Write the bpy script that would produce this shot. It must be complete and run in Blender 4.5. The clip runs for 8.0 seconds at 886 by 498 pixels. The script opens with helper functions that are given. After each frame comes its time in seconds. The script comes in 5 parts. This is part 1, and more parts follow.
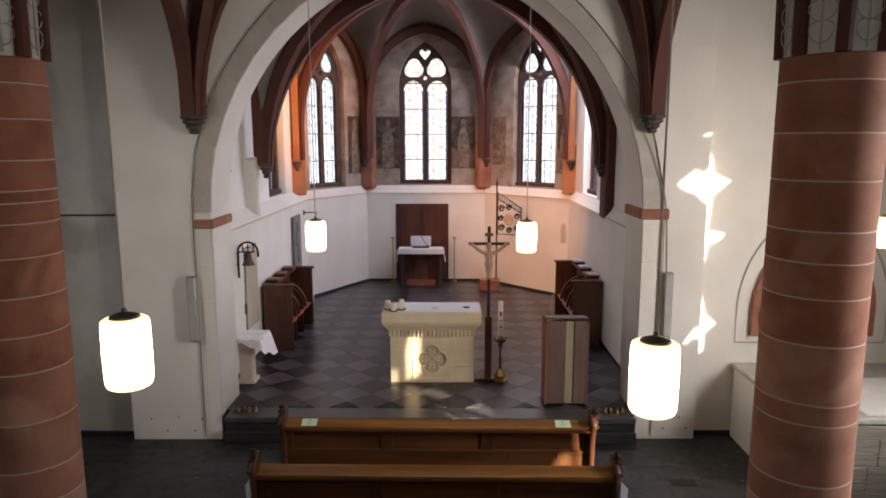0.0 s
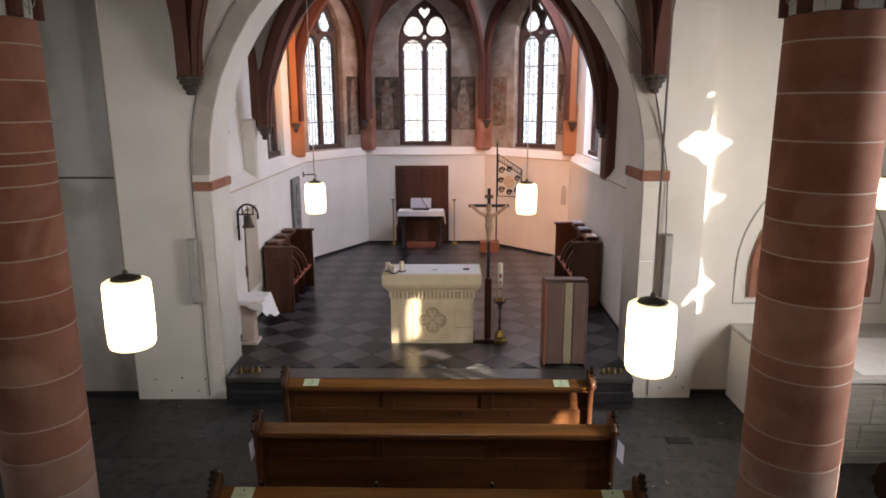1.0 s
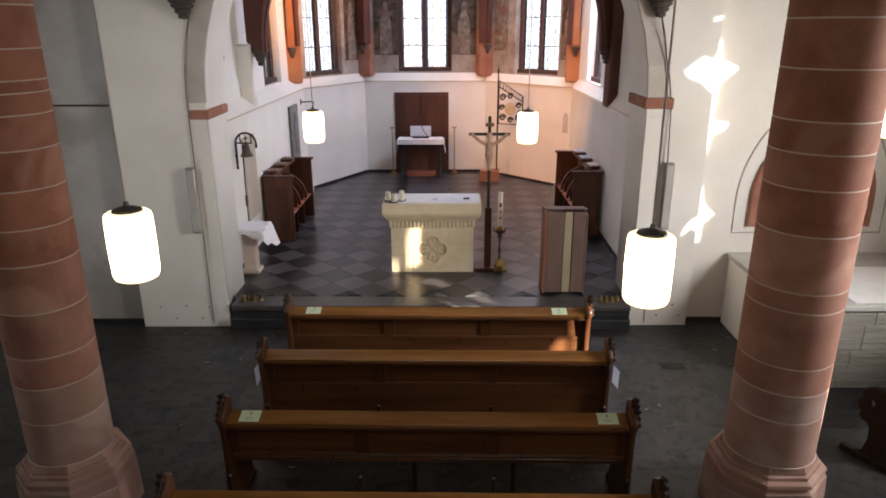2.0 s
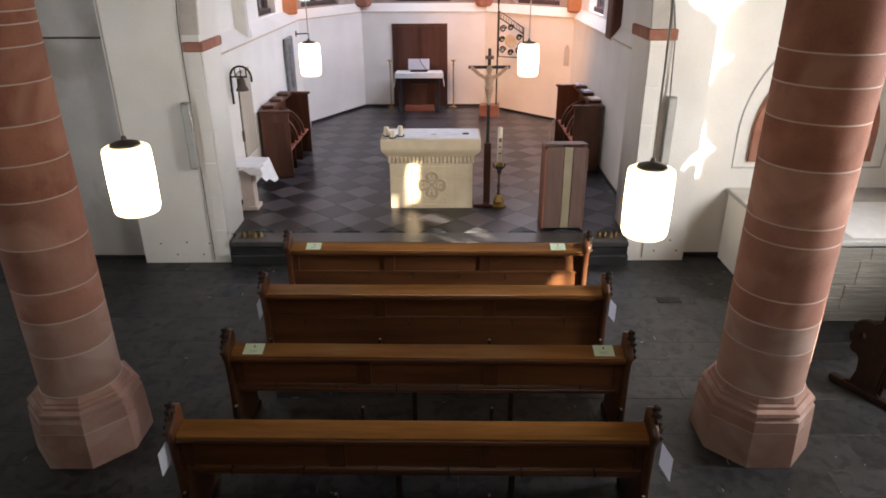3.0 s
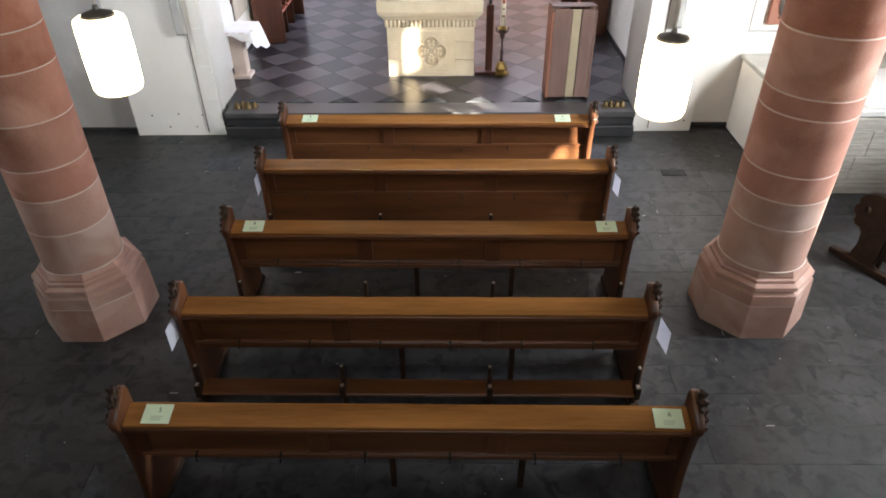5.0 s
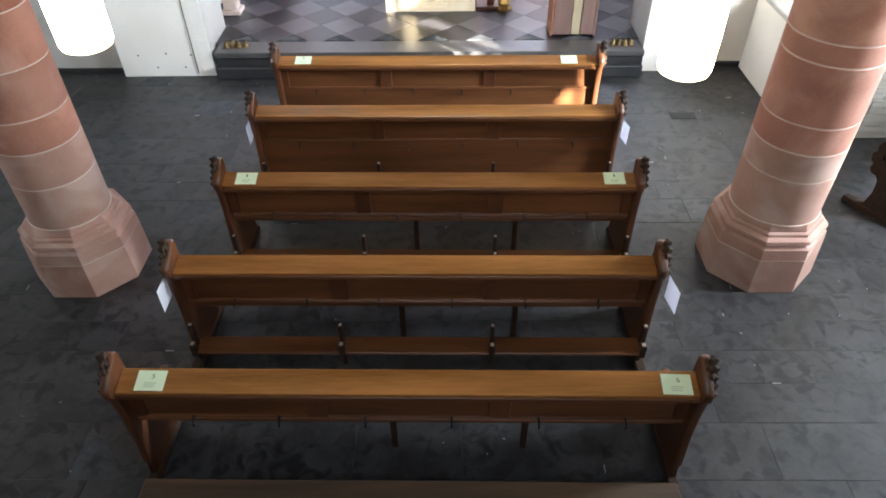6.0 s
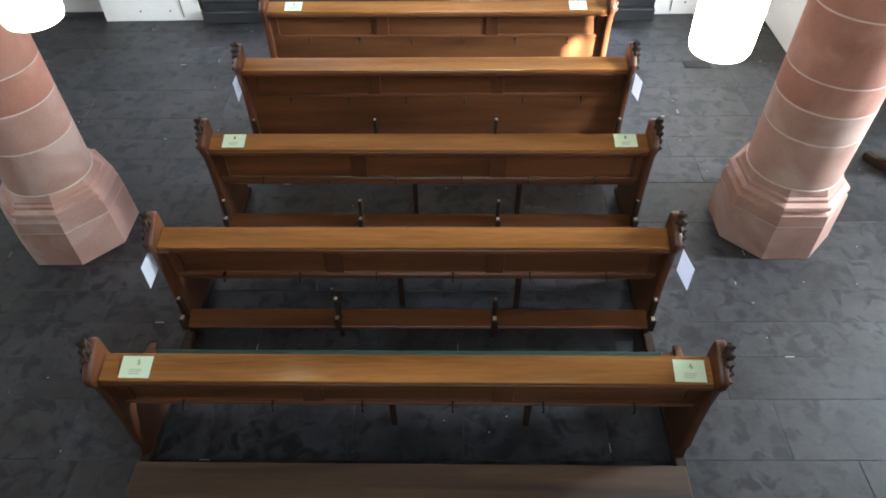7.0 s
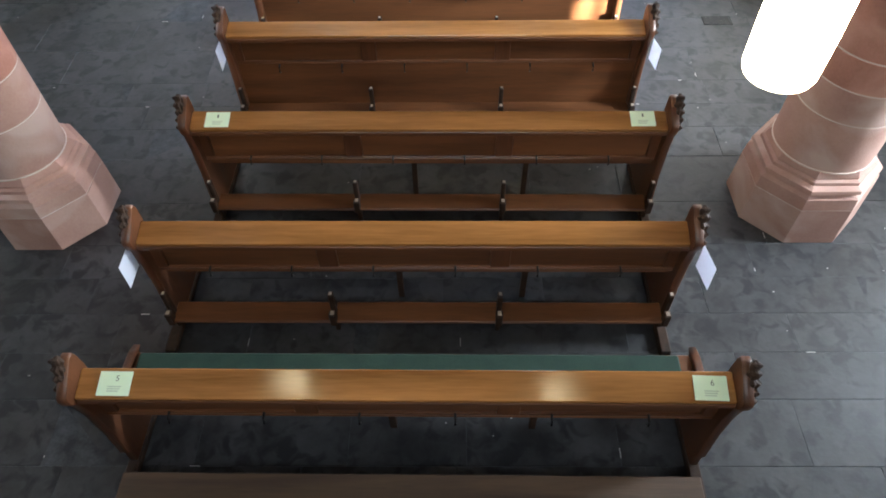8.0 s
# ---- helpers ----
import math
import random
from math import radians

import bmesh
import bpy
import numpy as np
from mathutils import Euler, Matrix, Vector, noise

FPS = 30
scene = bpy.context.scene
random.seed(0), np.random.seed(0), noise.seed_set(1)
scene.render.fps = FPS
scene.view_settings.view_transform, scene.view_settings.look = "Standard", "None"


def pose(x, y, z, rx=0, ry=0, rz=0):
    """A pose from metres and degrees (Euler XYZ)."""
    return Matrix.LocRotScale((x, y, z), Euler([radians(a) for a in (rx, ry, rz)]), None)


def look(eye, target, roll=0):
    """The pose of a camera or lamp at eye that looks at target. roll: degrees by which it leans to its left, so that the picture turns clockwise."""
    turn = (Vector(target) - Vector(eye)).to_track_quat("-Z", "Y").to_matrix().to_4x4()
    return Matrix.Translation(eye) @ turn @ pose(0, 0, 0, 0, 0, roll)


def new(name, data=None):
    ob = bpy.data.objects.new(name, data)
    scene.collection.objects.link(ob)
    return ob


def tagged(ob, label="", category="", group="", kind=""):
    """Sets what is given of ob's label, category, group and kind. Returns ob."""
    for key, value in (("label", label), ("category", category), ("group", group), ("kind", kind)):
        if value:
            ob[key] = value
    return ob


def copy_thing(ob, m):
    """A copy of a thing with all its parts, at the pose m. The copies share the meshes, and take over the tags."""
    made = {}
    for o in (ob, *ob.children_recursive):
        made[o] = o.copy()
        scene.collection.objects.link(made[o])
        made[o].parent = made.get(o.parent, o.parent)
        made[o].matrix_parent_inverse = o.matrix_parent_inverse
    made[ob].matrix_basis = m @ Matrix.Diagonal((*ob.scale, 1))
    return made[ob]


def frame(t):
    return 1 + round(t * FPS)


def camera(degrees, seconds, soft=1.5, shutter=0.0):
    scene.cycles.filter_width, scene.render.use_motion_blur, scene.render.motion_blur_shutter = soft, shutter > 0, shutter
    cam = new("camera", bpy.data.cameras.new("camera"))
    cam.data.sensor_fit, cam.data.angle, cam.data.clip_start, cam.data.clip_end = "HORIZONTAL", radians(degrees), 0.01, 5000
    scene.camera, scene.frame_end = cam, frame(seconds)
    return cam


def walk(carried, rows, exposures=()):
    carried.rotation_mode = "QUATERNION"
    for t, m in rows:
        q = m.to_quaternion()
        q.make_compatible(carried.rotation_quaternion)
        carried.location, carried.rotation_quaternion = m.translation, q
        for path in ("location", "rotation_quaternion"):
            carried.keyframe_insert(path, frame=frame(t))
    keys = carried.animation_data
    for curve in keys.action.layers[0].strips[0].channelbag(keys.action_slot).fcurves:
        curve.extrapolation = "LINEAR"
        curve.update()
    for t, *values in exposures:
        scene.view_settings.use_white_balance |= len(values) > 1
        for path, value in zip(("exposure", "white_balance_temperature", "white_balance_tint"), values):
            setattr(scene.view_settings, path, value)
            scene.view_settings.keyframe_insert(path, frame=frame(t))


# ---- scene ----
cam = camera(67.4, 8.0, 1.75)
LAMPS = 0.4  # all lamps against the sun
EXPO = 0.95 + 1.32
PATH = [
    (0, (0.033, 0.085, 3.808), (0.005, 2.059, 3.489), -0.1),
    (0.5, (0.041, 0.08, 3.808), (0.012, 2.047, 3.444), -0.2),
    (1, (0.039, 0.078, 3.808), (0.01, 2.031, 3.377), -0.2),
    (1.5, (0.037, 0.074, 3.82), (0.008, 2.001, 3.286), -0.2),
    (2.8, (0.037, 0.073, 3.823), (0.01, 1.914, 3.04), -0.3),
    (3, (0.032, 0.056, 3.817), (0.007, 1.882, 3.002), -0.3),
    (3.5, (0.035, 0.045, 3.816), (0.01, 1.828, 2.912), -0.4),
    (4, (0.033, 0.047, 3.814), (0.008, 1.784, 2.823), -0.5),
    (4.5, (0.027, 0.094, 3.819), (0.002, 1.779, 2.743), -0.5),
    (6, (0.005, 0.415, 3.82), (-0.018, 1.925, 2.509), -0.7),
    (6.5, (0.008, 0.57, 3.821), (-0.018, 2.015, 2.438), -0.8),
    (7, (0.004, 0.747, 3.814), (-0.021, 2.127, 2.367), -0.9),
    (7.5, (-0.002, 0.962, 3.812), (-0.027, 2.272, 2.301), -1.0),
    (8, (-0.003, 1.205, 3.81), (-0.031, 2.446, 2.241), -1.2),
]
walk(cam, [(t, look(eye, target, roll)) for t, eye, target, roll in PATH], [(0, EXPO - 0.1, 6850, 14), (1.5, EXPO + 0.08, 6650, 12), (3.5, EXPO + 0.68, 6400, 10), (4.7, EXPO + 1.25, 6150, 8), (6, EXPO + 1.95, 5700, 4), (8, EXPO + 2.25, 5500, 3)])

# ---- world and light ----
world = bpy.data.worlds.new("world")
scene.world = world
world.use_nodes = True
SUN_DIR = Vector((-0.70, 0.65, -0.30)).normalized()
sky = world.node_tree.nodes.new("ShaderNodeTexSky")
sky.sky_type, sky.sun_disc = "NISHITA", False
sky.sun_elevation, sky.sun_rotation = math.asin(-SUN_DIR.z), math.atan2(-SUN_DIR.x, -SUN_DIR.y)
world.node_tree.links.new(sky.outputs[0], world.node_tree.nodes["Background"].inputs[0])
world.node_tree.nodes["Background"].inputs[1].default_value = 0.06
sun = new("sun", bpy.data.lights.new("sun", "SUN"))
sun.data.energy, sun.data.angle, sun.data.color = 5.0, radians(0.7), (1.0, 0.88, 0.72)
sun.matrix_world = look((20, -20, 12), Vector((20, -20, 12)) + SUN_DIR)


def window_light(name, place, towards, width, height, watts, colour=(0.97, 0.95, 0.92)):
    lamp = new(name, bpy.data.lights.new(name, "AREA"))
    lamp.data.shape, lamp.data.size, lamp.data.size_y, lamp.data.energy, lamp.data.color = "RECTANGLE", width, height, watts * LAMPS, colour
    lamp.matrix_world = look(place, towards)
    return lamp


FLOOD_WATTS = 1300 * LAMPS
WEST_WATTS = 21
LEFT_WATTS, RIGHT_WATTS, CHANCEL_GAIN = (1, 15), (9,), 0.74


# ---- materials ----
def surf(name, c1, c2, scale=3.0, rough=0.6, bump=0.2, fine=40.0, metallic=0.0, stretch=(1, 1, 1), spread=0.0, c3=None, spec=0.5, dist=0.004, sheen=0.12, stain=0.55, edge=0.14):
    """A surface of two mottled colours with a fine grain, a bump and, if asked, stains of a third colour."""
    m = bpy.data.materials.new(name)
    m.use_nodes = True
    nt = m.node_tree
    n, l = nt.nodes, nt.links
    b = n["Principled BSDF"]
    b.inputs["Metallic"].default_value = metallic
    b.inputs["Specular IOR Level"].default_value = spec
    tc, mp = n.new("ShaderNodeTexCoord"), n.new("ShaderNodeMapping")
    mp.inputs["Scale"].default_value = stretch
    l.new(tc.outputs["Object"], mp.inputs[0])
    src = mp.outputs[0]
    if spread:
        oi, add = n.new("ShaderNodeObjectInfo"), n.new("ShaderNodeVectorMath")
        mul = n.new("ShaderNodeMath")
        mul.operation, mul.inputs[1].default_value = "MULTIPLY", 57.0
        l.new(oi.outputs["Random"], mul.inputs[0])
        l.new(src, add.inputs[0])
        l.new(mul.outputs[0], add.inputs[1])
        src = add.outputs[0]
    big, small = n.new("ShaderNodeTexNoise"), n.new("ShaderNodeTexNoise")
    for node, s, d in ((big, scale, 6), (small, fine, 4)):
        node.inputs["Scale"].default_value, node.inputs["Detail"].default_value = s, d
        l.new(src, node.inputs["Vector"])
    ramp = n.new("ShaderNodeValToRGB")
    ramp.color_ramp.elements[0].position, ramp.color_ramp.elements[1].position = 0.3, 0.7
    ramp.color_ramp.elements[0].color, ramp.color_ramp.elements[1].color = (*c1, 1), (*c2, 1)
    mixf = n.new("ShaderNodeMath")
    mixf.operation, mixf.inputs[1].default_value = "MULTIPLY_ADD", 0.3
    sub = n.new("ShaderNodeMath")
    sub.operation, sub.inputs[1].default_value = "SUBTRACT", 0.15
    l.new(big.outputs[0], sub.inputs[0])
    l.new(small.outputs[0], mixf.inputs[0])
    l.new(sub.outputs[0], mixf.inputs[2])
    l.new(mixf.outputs[0], ramp.inputs[0])
    col = ramp.outputs[0]
    if c3:
        st, sr, mx = n.new("ShaderNodeTexNoise"), n.new("ShaderNodeValToRGB"), n.new("ShaderNodeMix")
        st.inputs["Scale"].default_value, st.inputs["Detail"].default_value, st.inputs["Distortion"].default_value = scale * stain, 8, 0.6
        sr.color_ramp.elements[0].position, sr.color_ramp.elements[1].position = 0.50, 0.50 + edge
        mx.data_type = "RGBA"
        mx.inputs["B"].default_value = (*c3, 1)
        l.new(src, st.inputs["Vector"])
        l.new(st.outputs[0], sr.inputs[0])
        l.new(sr.outputs[0], mx.inputs["Factor"])
        l.new(col, mx.inputs["A"])
        col = mx.outputs["Result"]
    if spread:
        hs, mr = n.new("ShaderNodeHueSaturation"), n.new("ShaderNodeMapRange")
        mr.inputs["To Min"].default_value, mr.inputs["To Max"].default_value = 1 - spread, 1 + spread
        l.new(oi.outputs["Random"], mr.inputs["Value"])
        l.new(mr.outputs[0], hs.inputs["Value"])
        l.new(col, hs.inputs["Color"])
        col = hs.outputs[0]
    l.new(col, b.inputs["Base Color"])
    rr = n.new("ShaderNodeMapRange")
    rr.inputs["To Min"].default_value, rr.inputs["To Max"].default_value = max(rough - sheen, 0.05), min(rough + sheen, 1)
    l.new(big.outputs[0], rr.inputs["Value"])
    l.new(rr.outputs[0], b.inputs["Roughness"])
    bp, both = n.new("ShaderNodeBump"), n.new("ShaderNodeMath")
    both.operation = "ADD"
    l.new(big.outputs[0], both.inputs[0])
    l.new(small.outputs[0], both.inputs[1])
    bp.inputs["Strength"].default_value, bp.inputs["Distance"].default_value = bump, dist
    l.new(both.outputs[0], bp.inputs["Height"])
    l.new(bp.outputs[0], b.inputs["Normal"])
    return m


def glow(name, colour, strength):
    m = bpy.data.materials.new(name)
    m.use_nodes = True
    b = m.node_tree.nodes["Principled BSDF"]
    b.inputs["Base Color"].default_value = (0.85, 0.82, 0.75, 1)
    b.inputs["Emission Color"].default_value, b.inputs["Emission Strength"].default_value = (*colour, 1), strength
    return m


def leaded(name, tint, dark, cells):
    """Old window glass: thin, clear, with slightly uneven tinted quarries."""
    m = bpy.data.materials.new(name)
    m.use_nodes = True
    nt = m.node_tree
    n, l = nt.nodes, nt.links
    n.remove(n["Principled BSDF"])
    tc, br, no = n.new("ShaderNodeTexCoord"), n.new("ShaderNodeTexBrick"), n.new("ShaderNodeTexNoise")
    mp = n.new("ShaderNodeMapping")
    mp.inputs["Rotation"].default_value = (radians(90), 0, 0)
    br.inputs["Color1"].default_value, br.inputs["Color2"].default_value, br.inputs["Mortar"].default_value = (*tint, 1), (*dark, 1), (0.14, 0.14, 0.15, 1)
    br.inputs["Scale"].default_value, br.inputs["Mortar Size"].default_value, br.inputs["Bias"].default_value = cells, 0.02, -0.4
    br.inputs["Brick Width"].default_value, br.inputs["Row Height"].default_value = 0.7, 0.5
    tr, gl, mx = n.new("ShaderNodeBsdfTransparent"), n.new("ShaderNodeBsdfGlossy"), n.new("ShaderNodeMixShader")
    gl.inputs["Roughness"].default_value = 0.15
    mx.inputs[0].default_value = 0.06
    l.new(tc.outputs["Object"], mp.inputs[0])
    l.new(mp.outputs[0], br.inputs["Vector"])
    l.new(br.outputs[0], tr.inputs[0])
    l.new(tr.outputs[0], mx.inputs[1])
    l.new(gl.outputs[0], mx.inputs[2])
    l.new(mx.outputs[0], n["Material Output"].inputs[0])
    return m


PLASTER = surf("white_plaster", (0.74, 0.705, 0.65), (0.83, 0.80, 0.75), 1.3, 0.85, 0.25, 30, spec=0.2, dist=0.006)
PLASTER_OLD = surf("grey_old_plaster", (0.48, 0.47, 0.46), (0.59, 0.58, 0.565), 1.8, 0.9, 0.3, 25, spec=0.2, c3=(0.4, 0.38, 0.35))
# darker than the wall plaster: the shade under the vaults is in this colour
VAULT = surf("shaded_vault_plaster", (0.19, 0.165, 0.145), (0.25, 0.22, 0.195), 1.2, 0.9, 0.3, 22, spec=0.2)
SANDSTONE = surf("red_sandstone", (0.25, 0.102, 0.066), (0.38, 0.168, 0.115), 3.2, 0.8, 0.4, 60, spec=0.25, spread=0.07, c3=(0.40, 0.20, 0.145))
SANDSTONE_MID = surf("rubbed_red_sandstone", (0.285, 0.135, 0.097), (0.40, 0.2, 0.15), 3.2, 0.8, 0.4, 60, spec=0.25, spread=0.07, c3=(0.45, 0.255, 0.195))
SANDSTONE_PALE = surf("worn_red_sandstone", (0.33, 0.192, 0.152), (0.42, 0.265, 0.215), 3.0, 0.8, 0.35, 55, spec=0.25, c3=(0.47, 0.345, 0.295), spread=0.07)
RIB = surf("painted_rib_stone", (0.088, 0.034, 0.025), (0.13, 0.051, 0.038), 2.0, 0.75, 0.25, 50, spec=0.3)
# orange copy of the rib stone, with the warm light put into its colour
RIB_WARM_LIT = surf("warm_lit_rib_stone", (0.37, 0.15, 0.07), (0.47, 0.205, 0.095), 2.0, 0.75, 0.25, 50, spec=0.3)
JOINT = surf("pale_mortar", (0.52, 0.42, 0.36), (0.62, 0.52, 0.46), 8, 0.9, 0.3, 80, spec=0.2)
CORBEL = surf("dark_corbel_stone", (0.06, 0.046, 0.04), (0.12, 0.09, 0.078), 8, 0.8, 0.4, 60)
GREY_STONE = surf("grey_arch_stone", (0.46, 0.42, 0.38), (0.58, 0.54, 0.49), 3, 0.85, 0.3, 45, spec=0.2, spread=0.05)
SLATE = surf("slate_slab", (0.0165, 0.016, 0.0162), (0.048, 0.0465, 0.0473), 3.4, 0.47, 0.3, 24, spread=0.1, c3=(0.0095, 0.0097, 0.0106), spec=0.5, sheen=0.1, stain=2.5, edge=0.13)
SLATE_BED = surf("slate_joint_bed", (0.024, 0.025, 0.027), (0.075, 0.077, 0.08), 9, 0.9, 0.3, 60)
TILE_DARK = surf("black_floor_tile", (0.008, 0.007, 0.009), (0.013, 0.012, 0.015), 4, 0.31, 0.05, 40, spread=0.2, sheen=0.05)
TILE_LIGHT = surf("grey_floor_tile", (0.053, 0.047, 0.051), (0.083, 0.075, 0.08), 4, 0.31, 0.05, 40, spread=0.2, sheen=0.05)
STEP_STONE = surf("basalt_step", (0.014, 0.014, 0.015), (0.03, 0.029, 0.03), 3, 0.5, 0.35, 40)
EDGE_STONE = surf("platform_edge_stone", (0.045, 0.042, 0.042), (0.08, 0.075, 0.073), 3, 0.35, 0.3, 40)
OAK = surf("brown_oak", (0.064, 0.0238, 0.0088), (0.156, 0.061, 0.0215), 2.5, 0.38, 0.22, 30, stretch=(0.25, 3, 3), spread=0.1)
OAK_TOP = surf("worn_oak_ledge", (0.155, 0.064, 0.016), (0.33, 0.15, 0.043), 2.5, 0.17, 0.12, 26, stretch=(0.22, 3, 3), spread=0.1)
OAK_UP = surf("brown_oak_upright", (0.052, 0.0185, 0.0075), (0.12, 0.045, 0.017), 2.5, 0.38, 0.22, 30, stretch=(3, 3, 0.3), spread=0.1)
OAK_GREY = surf("trodden_kneeler_wood", (0.045, 0.026, 0.014), (0.088, 0.051, 0.028), 3, 0.6, 0.3, 30, stretch=(0.25, 3, 3), spread=0.1, c3=(0.035, 0.018, 0.011))
DARK_CARVED = surf("dark_carved_oak", (0.018, 0.01, 0.006), (0.042, 0.022, 0.012), 12, 0.6, 0.4, 60, spec=0.25)
STALL_WOOD = surf("dark_stall_oak", (0.07, 0.026, 0.014), (0.14, 0.055, 0.03), 3, 0.4, 0.25, 35, stretch=(2.5, 2.5, 0.4), spread=0.1)
STALL_SEAT = surf("red_brown_seat", (0.26, 0.075, 0.045), (0.36, 0.115, 0.065), 4, 0.5, 0.2, 40)
DOOR_WOOD = surf("dark_door_wood", (0.06, 0.02, 0.012), (0.12, 0.04, 0.022), 2.5, 0.5, 0.25, 35, stretch=(3, 3, 0.3))
END_GRAIN = surf("worn_end_grain", (0.22, 0.17, 0.13), (0.34, 0.28, 0.22), 12, 0.7, 0.2, 60)
IRON = surf("black_iron", (0.015, 0.015, 0.017), (0.04, 0.038, 0.036), 15, 0.5, 0.3, 60, metallic=0.6)
BRASS = surf("old_brass", (0.42, 0.28, 0.09), (0.62, 0.45, 0.17), 12, 0.32, 0.25, 50, metallic=1.0)
DULL_BRASS = surf("tarnished_brass", (0.07, 0.048, 0.022), (0.15, 0.105, 0.045), 12, 0.4, 0.25, 50, metallic=0.9)
STEEL = surf("grey_metal", (0.36, 0.35, 0.33), (0.5, 0.49, 0.47), 6, 0.4, 0.1, 60, metallic=0.7)
LIMESTONE = surf("cream_altar_stone", (0.63, 0.51, 0.34), (0.75, 0.64, 0.46), 3.5, 0.7, 0.3, 60, spec=0.3)
# darker copy of the altar stone: shade of its recesses put into the colour
LIMESTONE_DARK = surf("shaded_altar_stone", (0.47, 0.38, 0.255), (0.58, 0.48, 0.34), 6, 0.8, 0.4, 60, spec=0.3)
LINEN = surf("white_linen", (0.74, 0.73, 0.74), (0.82, 0.81, 0.82), 6, 0.9, 0.3, 300, spec=0.1)
WAX = surf("cream_wax", (0.78, 0.71, 0.55), (0.86, 0.8, 0.66), 8, 0.45, 0.1, 60)
CARD = surf("pale_green_card", (0.60, 0.72, 0.50), (0.66, 0.77, 0.55), 5, 0.7, 0.05, 80)
PAPER = surf("white_paper", (0.72, 0.74, 0.80), (0.78, 0.80, 0.85), 5, 0.8, 0.05, 80)
# thin paper lets light through from behind
_n, _l = PAPER.node_tree.nodes, PAPER.node_tree.links
_tr, _mx = _n.new("ShaderNodeBsdfTranslucent"), _n.new("ShaderNodeMixShader")
_tr.inputs[0].default_value, _mx.inputs[0].default_value = (0.8, 0.8, 0.88, 1), 0.5
_l.new(_n["Principled BSDF"].outputs[0], _mx.inputs[1])
_l.new(_tr.outputs[0], _mx.inputs[2])
_l.new(_mx.outputs[0], _n["Material Output"].inputs[0])
INK = surf("grey_print", (0.10, 0.12, 0.09), (0.16, 0.18, 0.13), 10, 0.8, 0.05, 80)
INK_PALE = surf("faded_print", (0.42, 0.50, 0.36), (0.47, 0.55, 0.40), 10, 0.8, 0.05, 80)
CUSHION = surf("green_seat_cushion", (0.017, 0.04, 0.028), (0.031, 0.06, 0.043), 6, 0.9, 0.4, 250)
LEC_ROSE = surf("rose_brown_panel", (0.12, 0.069, 0.056), (0.165, 0.1, 0.082), 4, 0.6, 0.15, 50, stretch=(3, 3, 0.5))
LEC_RED = surf("red_brown_side_panel", (0.24, 0.095, 0.055), (0.30, 0.13, 0.08), 4, 0.6, 0.15, 50)
LEC_PALE = surf("pale_olive_strip", (0.29, 0.24, 0.15), (0.36, 0.30, 0.20), 4, 0.6, 0.15, 50)
IVORY = surf("painted_ivory", (0.40, 0.26, 0.17), (0.55, 0.39, 0.27), 10, 0.55, 0.15, 60)
FRESCO = surf("faded_wall_painting", (0.035, 0.026, 0.02), (0.12, 0.09, 0.068), 4.5, 0.9, 0.2, 18, c3=(0.17, 0.135, 0.11), spec=0.15)
FRESCO_PALE = surf("pale_wall_painting", (0.11, 0.085, 0.07), (0.3, 0.25, 0.205), 8, 0.9, 0.2, 20, c3=(0.2, 0.11, 0.075), spec=0.15)
# scraped painted plaster, also darkened: the backlit shade is in its colour
FRESCO_GROUND = surf("backlit_painted_plaster", (0.26, 0.205, 0.17), (0.42, 0.37, 0.32), 3.0, 0.9, 0.25, 14, c3=(0.23, 0.17, 0.135), spec=0.15)
ORNAMENT = surf("grey_painted_ornament", (0.40, 0.41, 0.41), (0.50, 0.51, 0.51), 12, 0.9, 0.1, 60)
WEB_WHITE = surf("white_painted_web", (0.62, 0.62, 0.6), (0.7, 0.7, 0.68), 4, 0.9, 0.2, 40)
# brown tracery stone, darkened in colour to stand out against the bright glass
TRACERY = surf("backlit_window_stone", (0.05, 0.028, 0.023), (0.09, 0.05, 0.04), 5, 0.8, 0.3, 50)
TRACERY_DARK = surf("dark_window_stone", (0.045, 0.033, 0.03), (0.085, 0.06, 0.052), 5, 0.8, 0.3, 50)
LEAD = surf("lead_bar", (0.03, 0.03, 0.033), (0.06, 0.06, 0.065), 10, 0.6, 0.2, 60, metallic=0.4)
GLASS_CENTRE = leaded("pale_leaded_glass", (1.0, 0.98, 0.96), (0.72, 0.69, 0.67), 7.0)
GLASS_SIDE = leaded("blue_grey_leaded_glass", (0.9, 0.95, 1.0), (0.6, 0.66, 0.74), 7.0)
GLASS_BORDER = leaded("dark_blue_border_glass", (0.3, 0.36, 0.5), (0.05, 0.07, 0.12), 14.0)
SKY_GLOW = glow("overcast_sky_backdrop", (0.93, 0.96, 1.0), 0.78 * LAMPS)
LAMP_GLASS = glow("lit_opal_glass", (1.0, 0.76, 0.4), 5.0)
# the opal cylinders are brightest round the bulb and fade to a creamy yellow at both rims
_n, _l = LAMP_GLASS.node_tree.nodes, LAMP_GLASS.node_tree.links
_tc, _sep, _ramp, _mul = _n.new("ShaderNodeTexCoord"), _n.new("ShaderNodeSeparateXYZ"), _n.new("ShaderNodeValToRGB"), _n.new("ShaderNodeMath")
_ramp.color_ramp.elements[0].position, _ramp.color_ramp.elements[1].position = 0.0, 1.0
for _p, _v in ((0.09, 0.26), (0.32, 1.0), (0.68, 1.0), (0.91, 0.26)):
    _e = _ramp.color_ramp.elements.new(_p)
    _e.color = (_v, _v, _v, 1)
for _k in (0, len(_ramp.color_ramp.elements) - 1):
    _ramp.color_ramp.elements[_k].color = (0.1, 0.1, 0.1, 1)
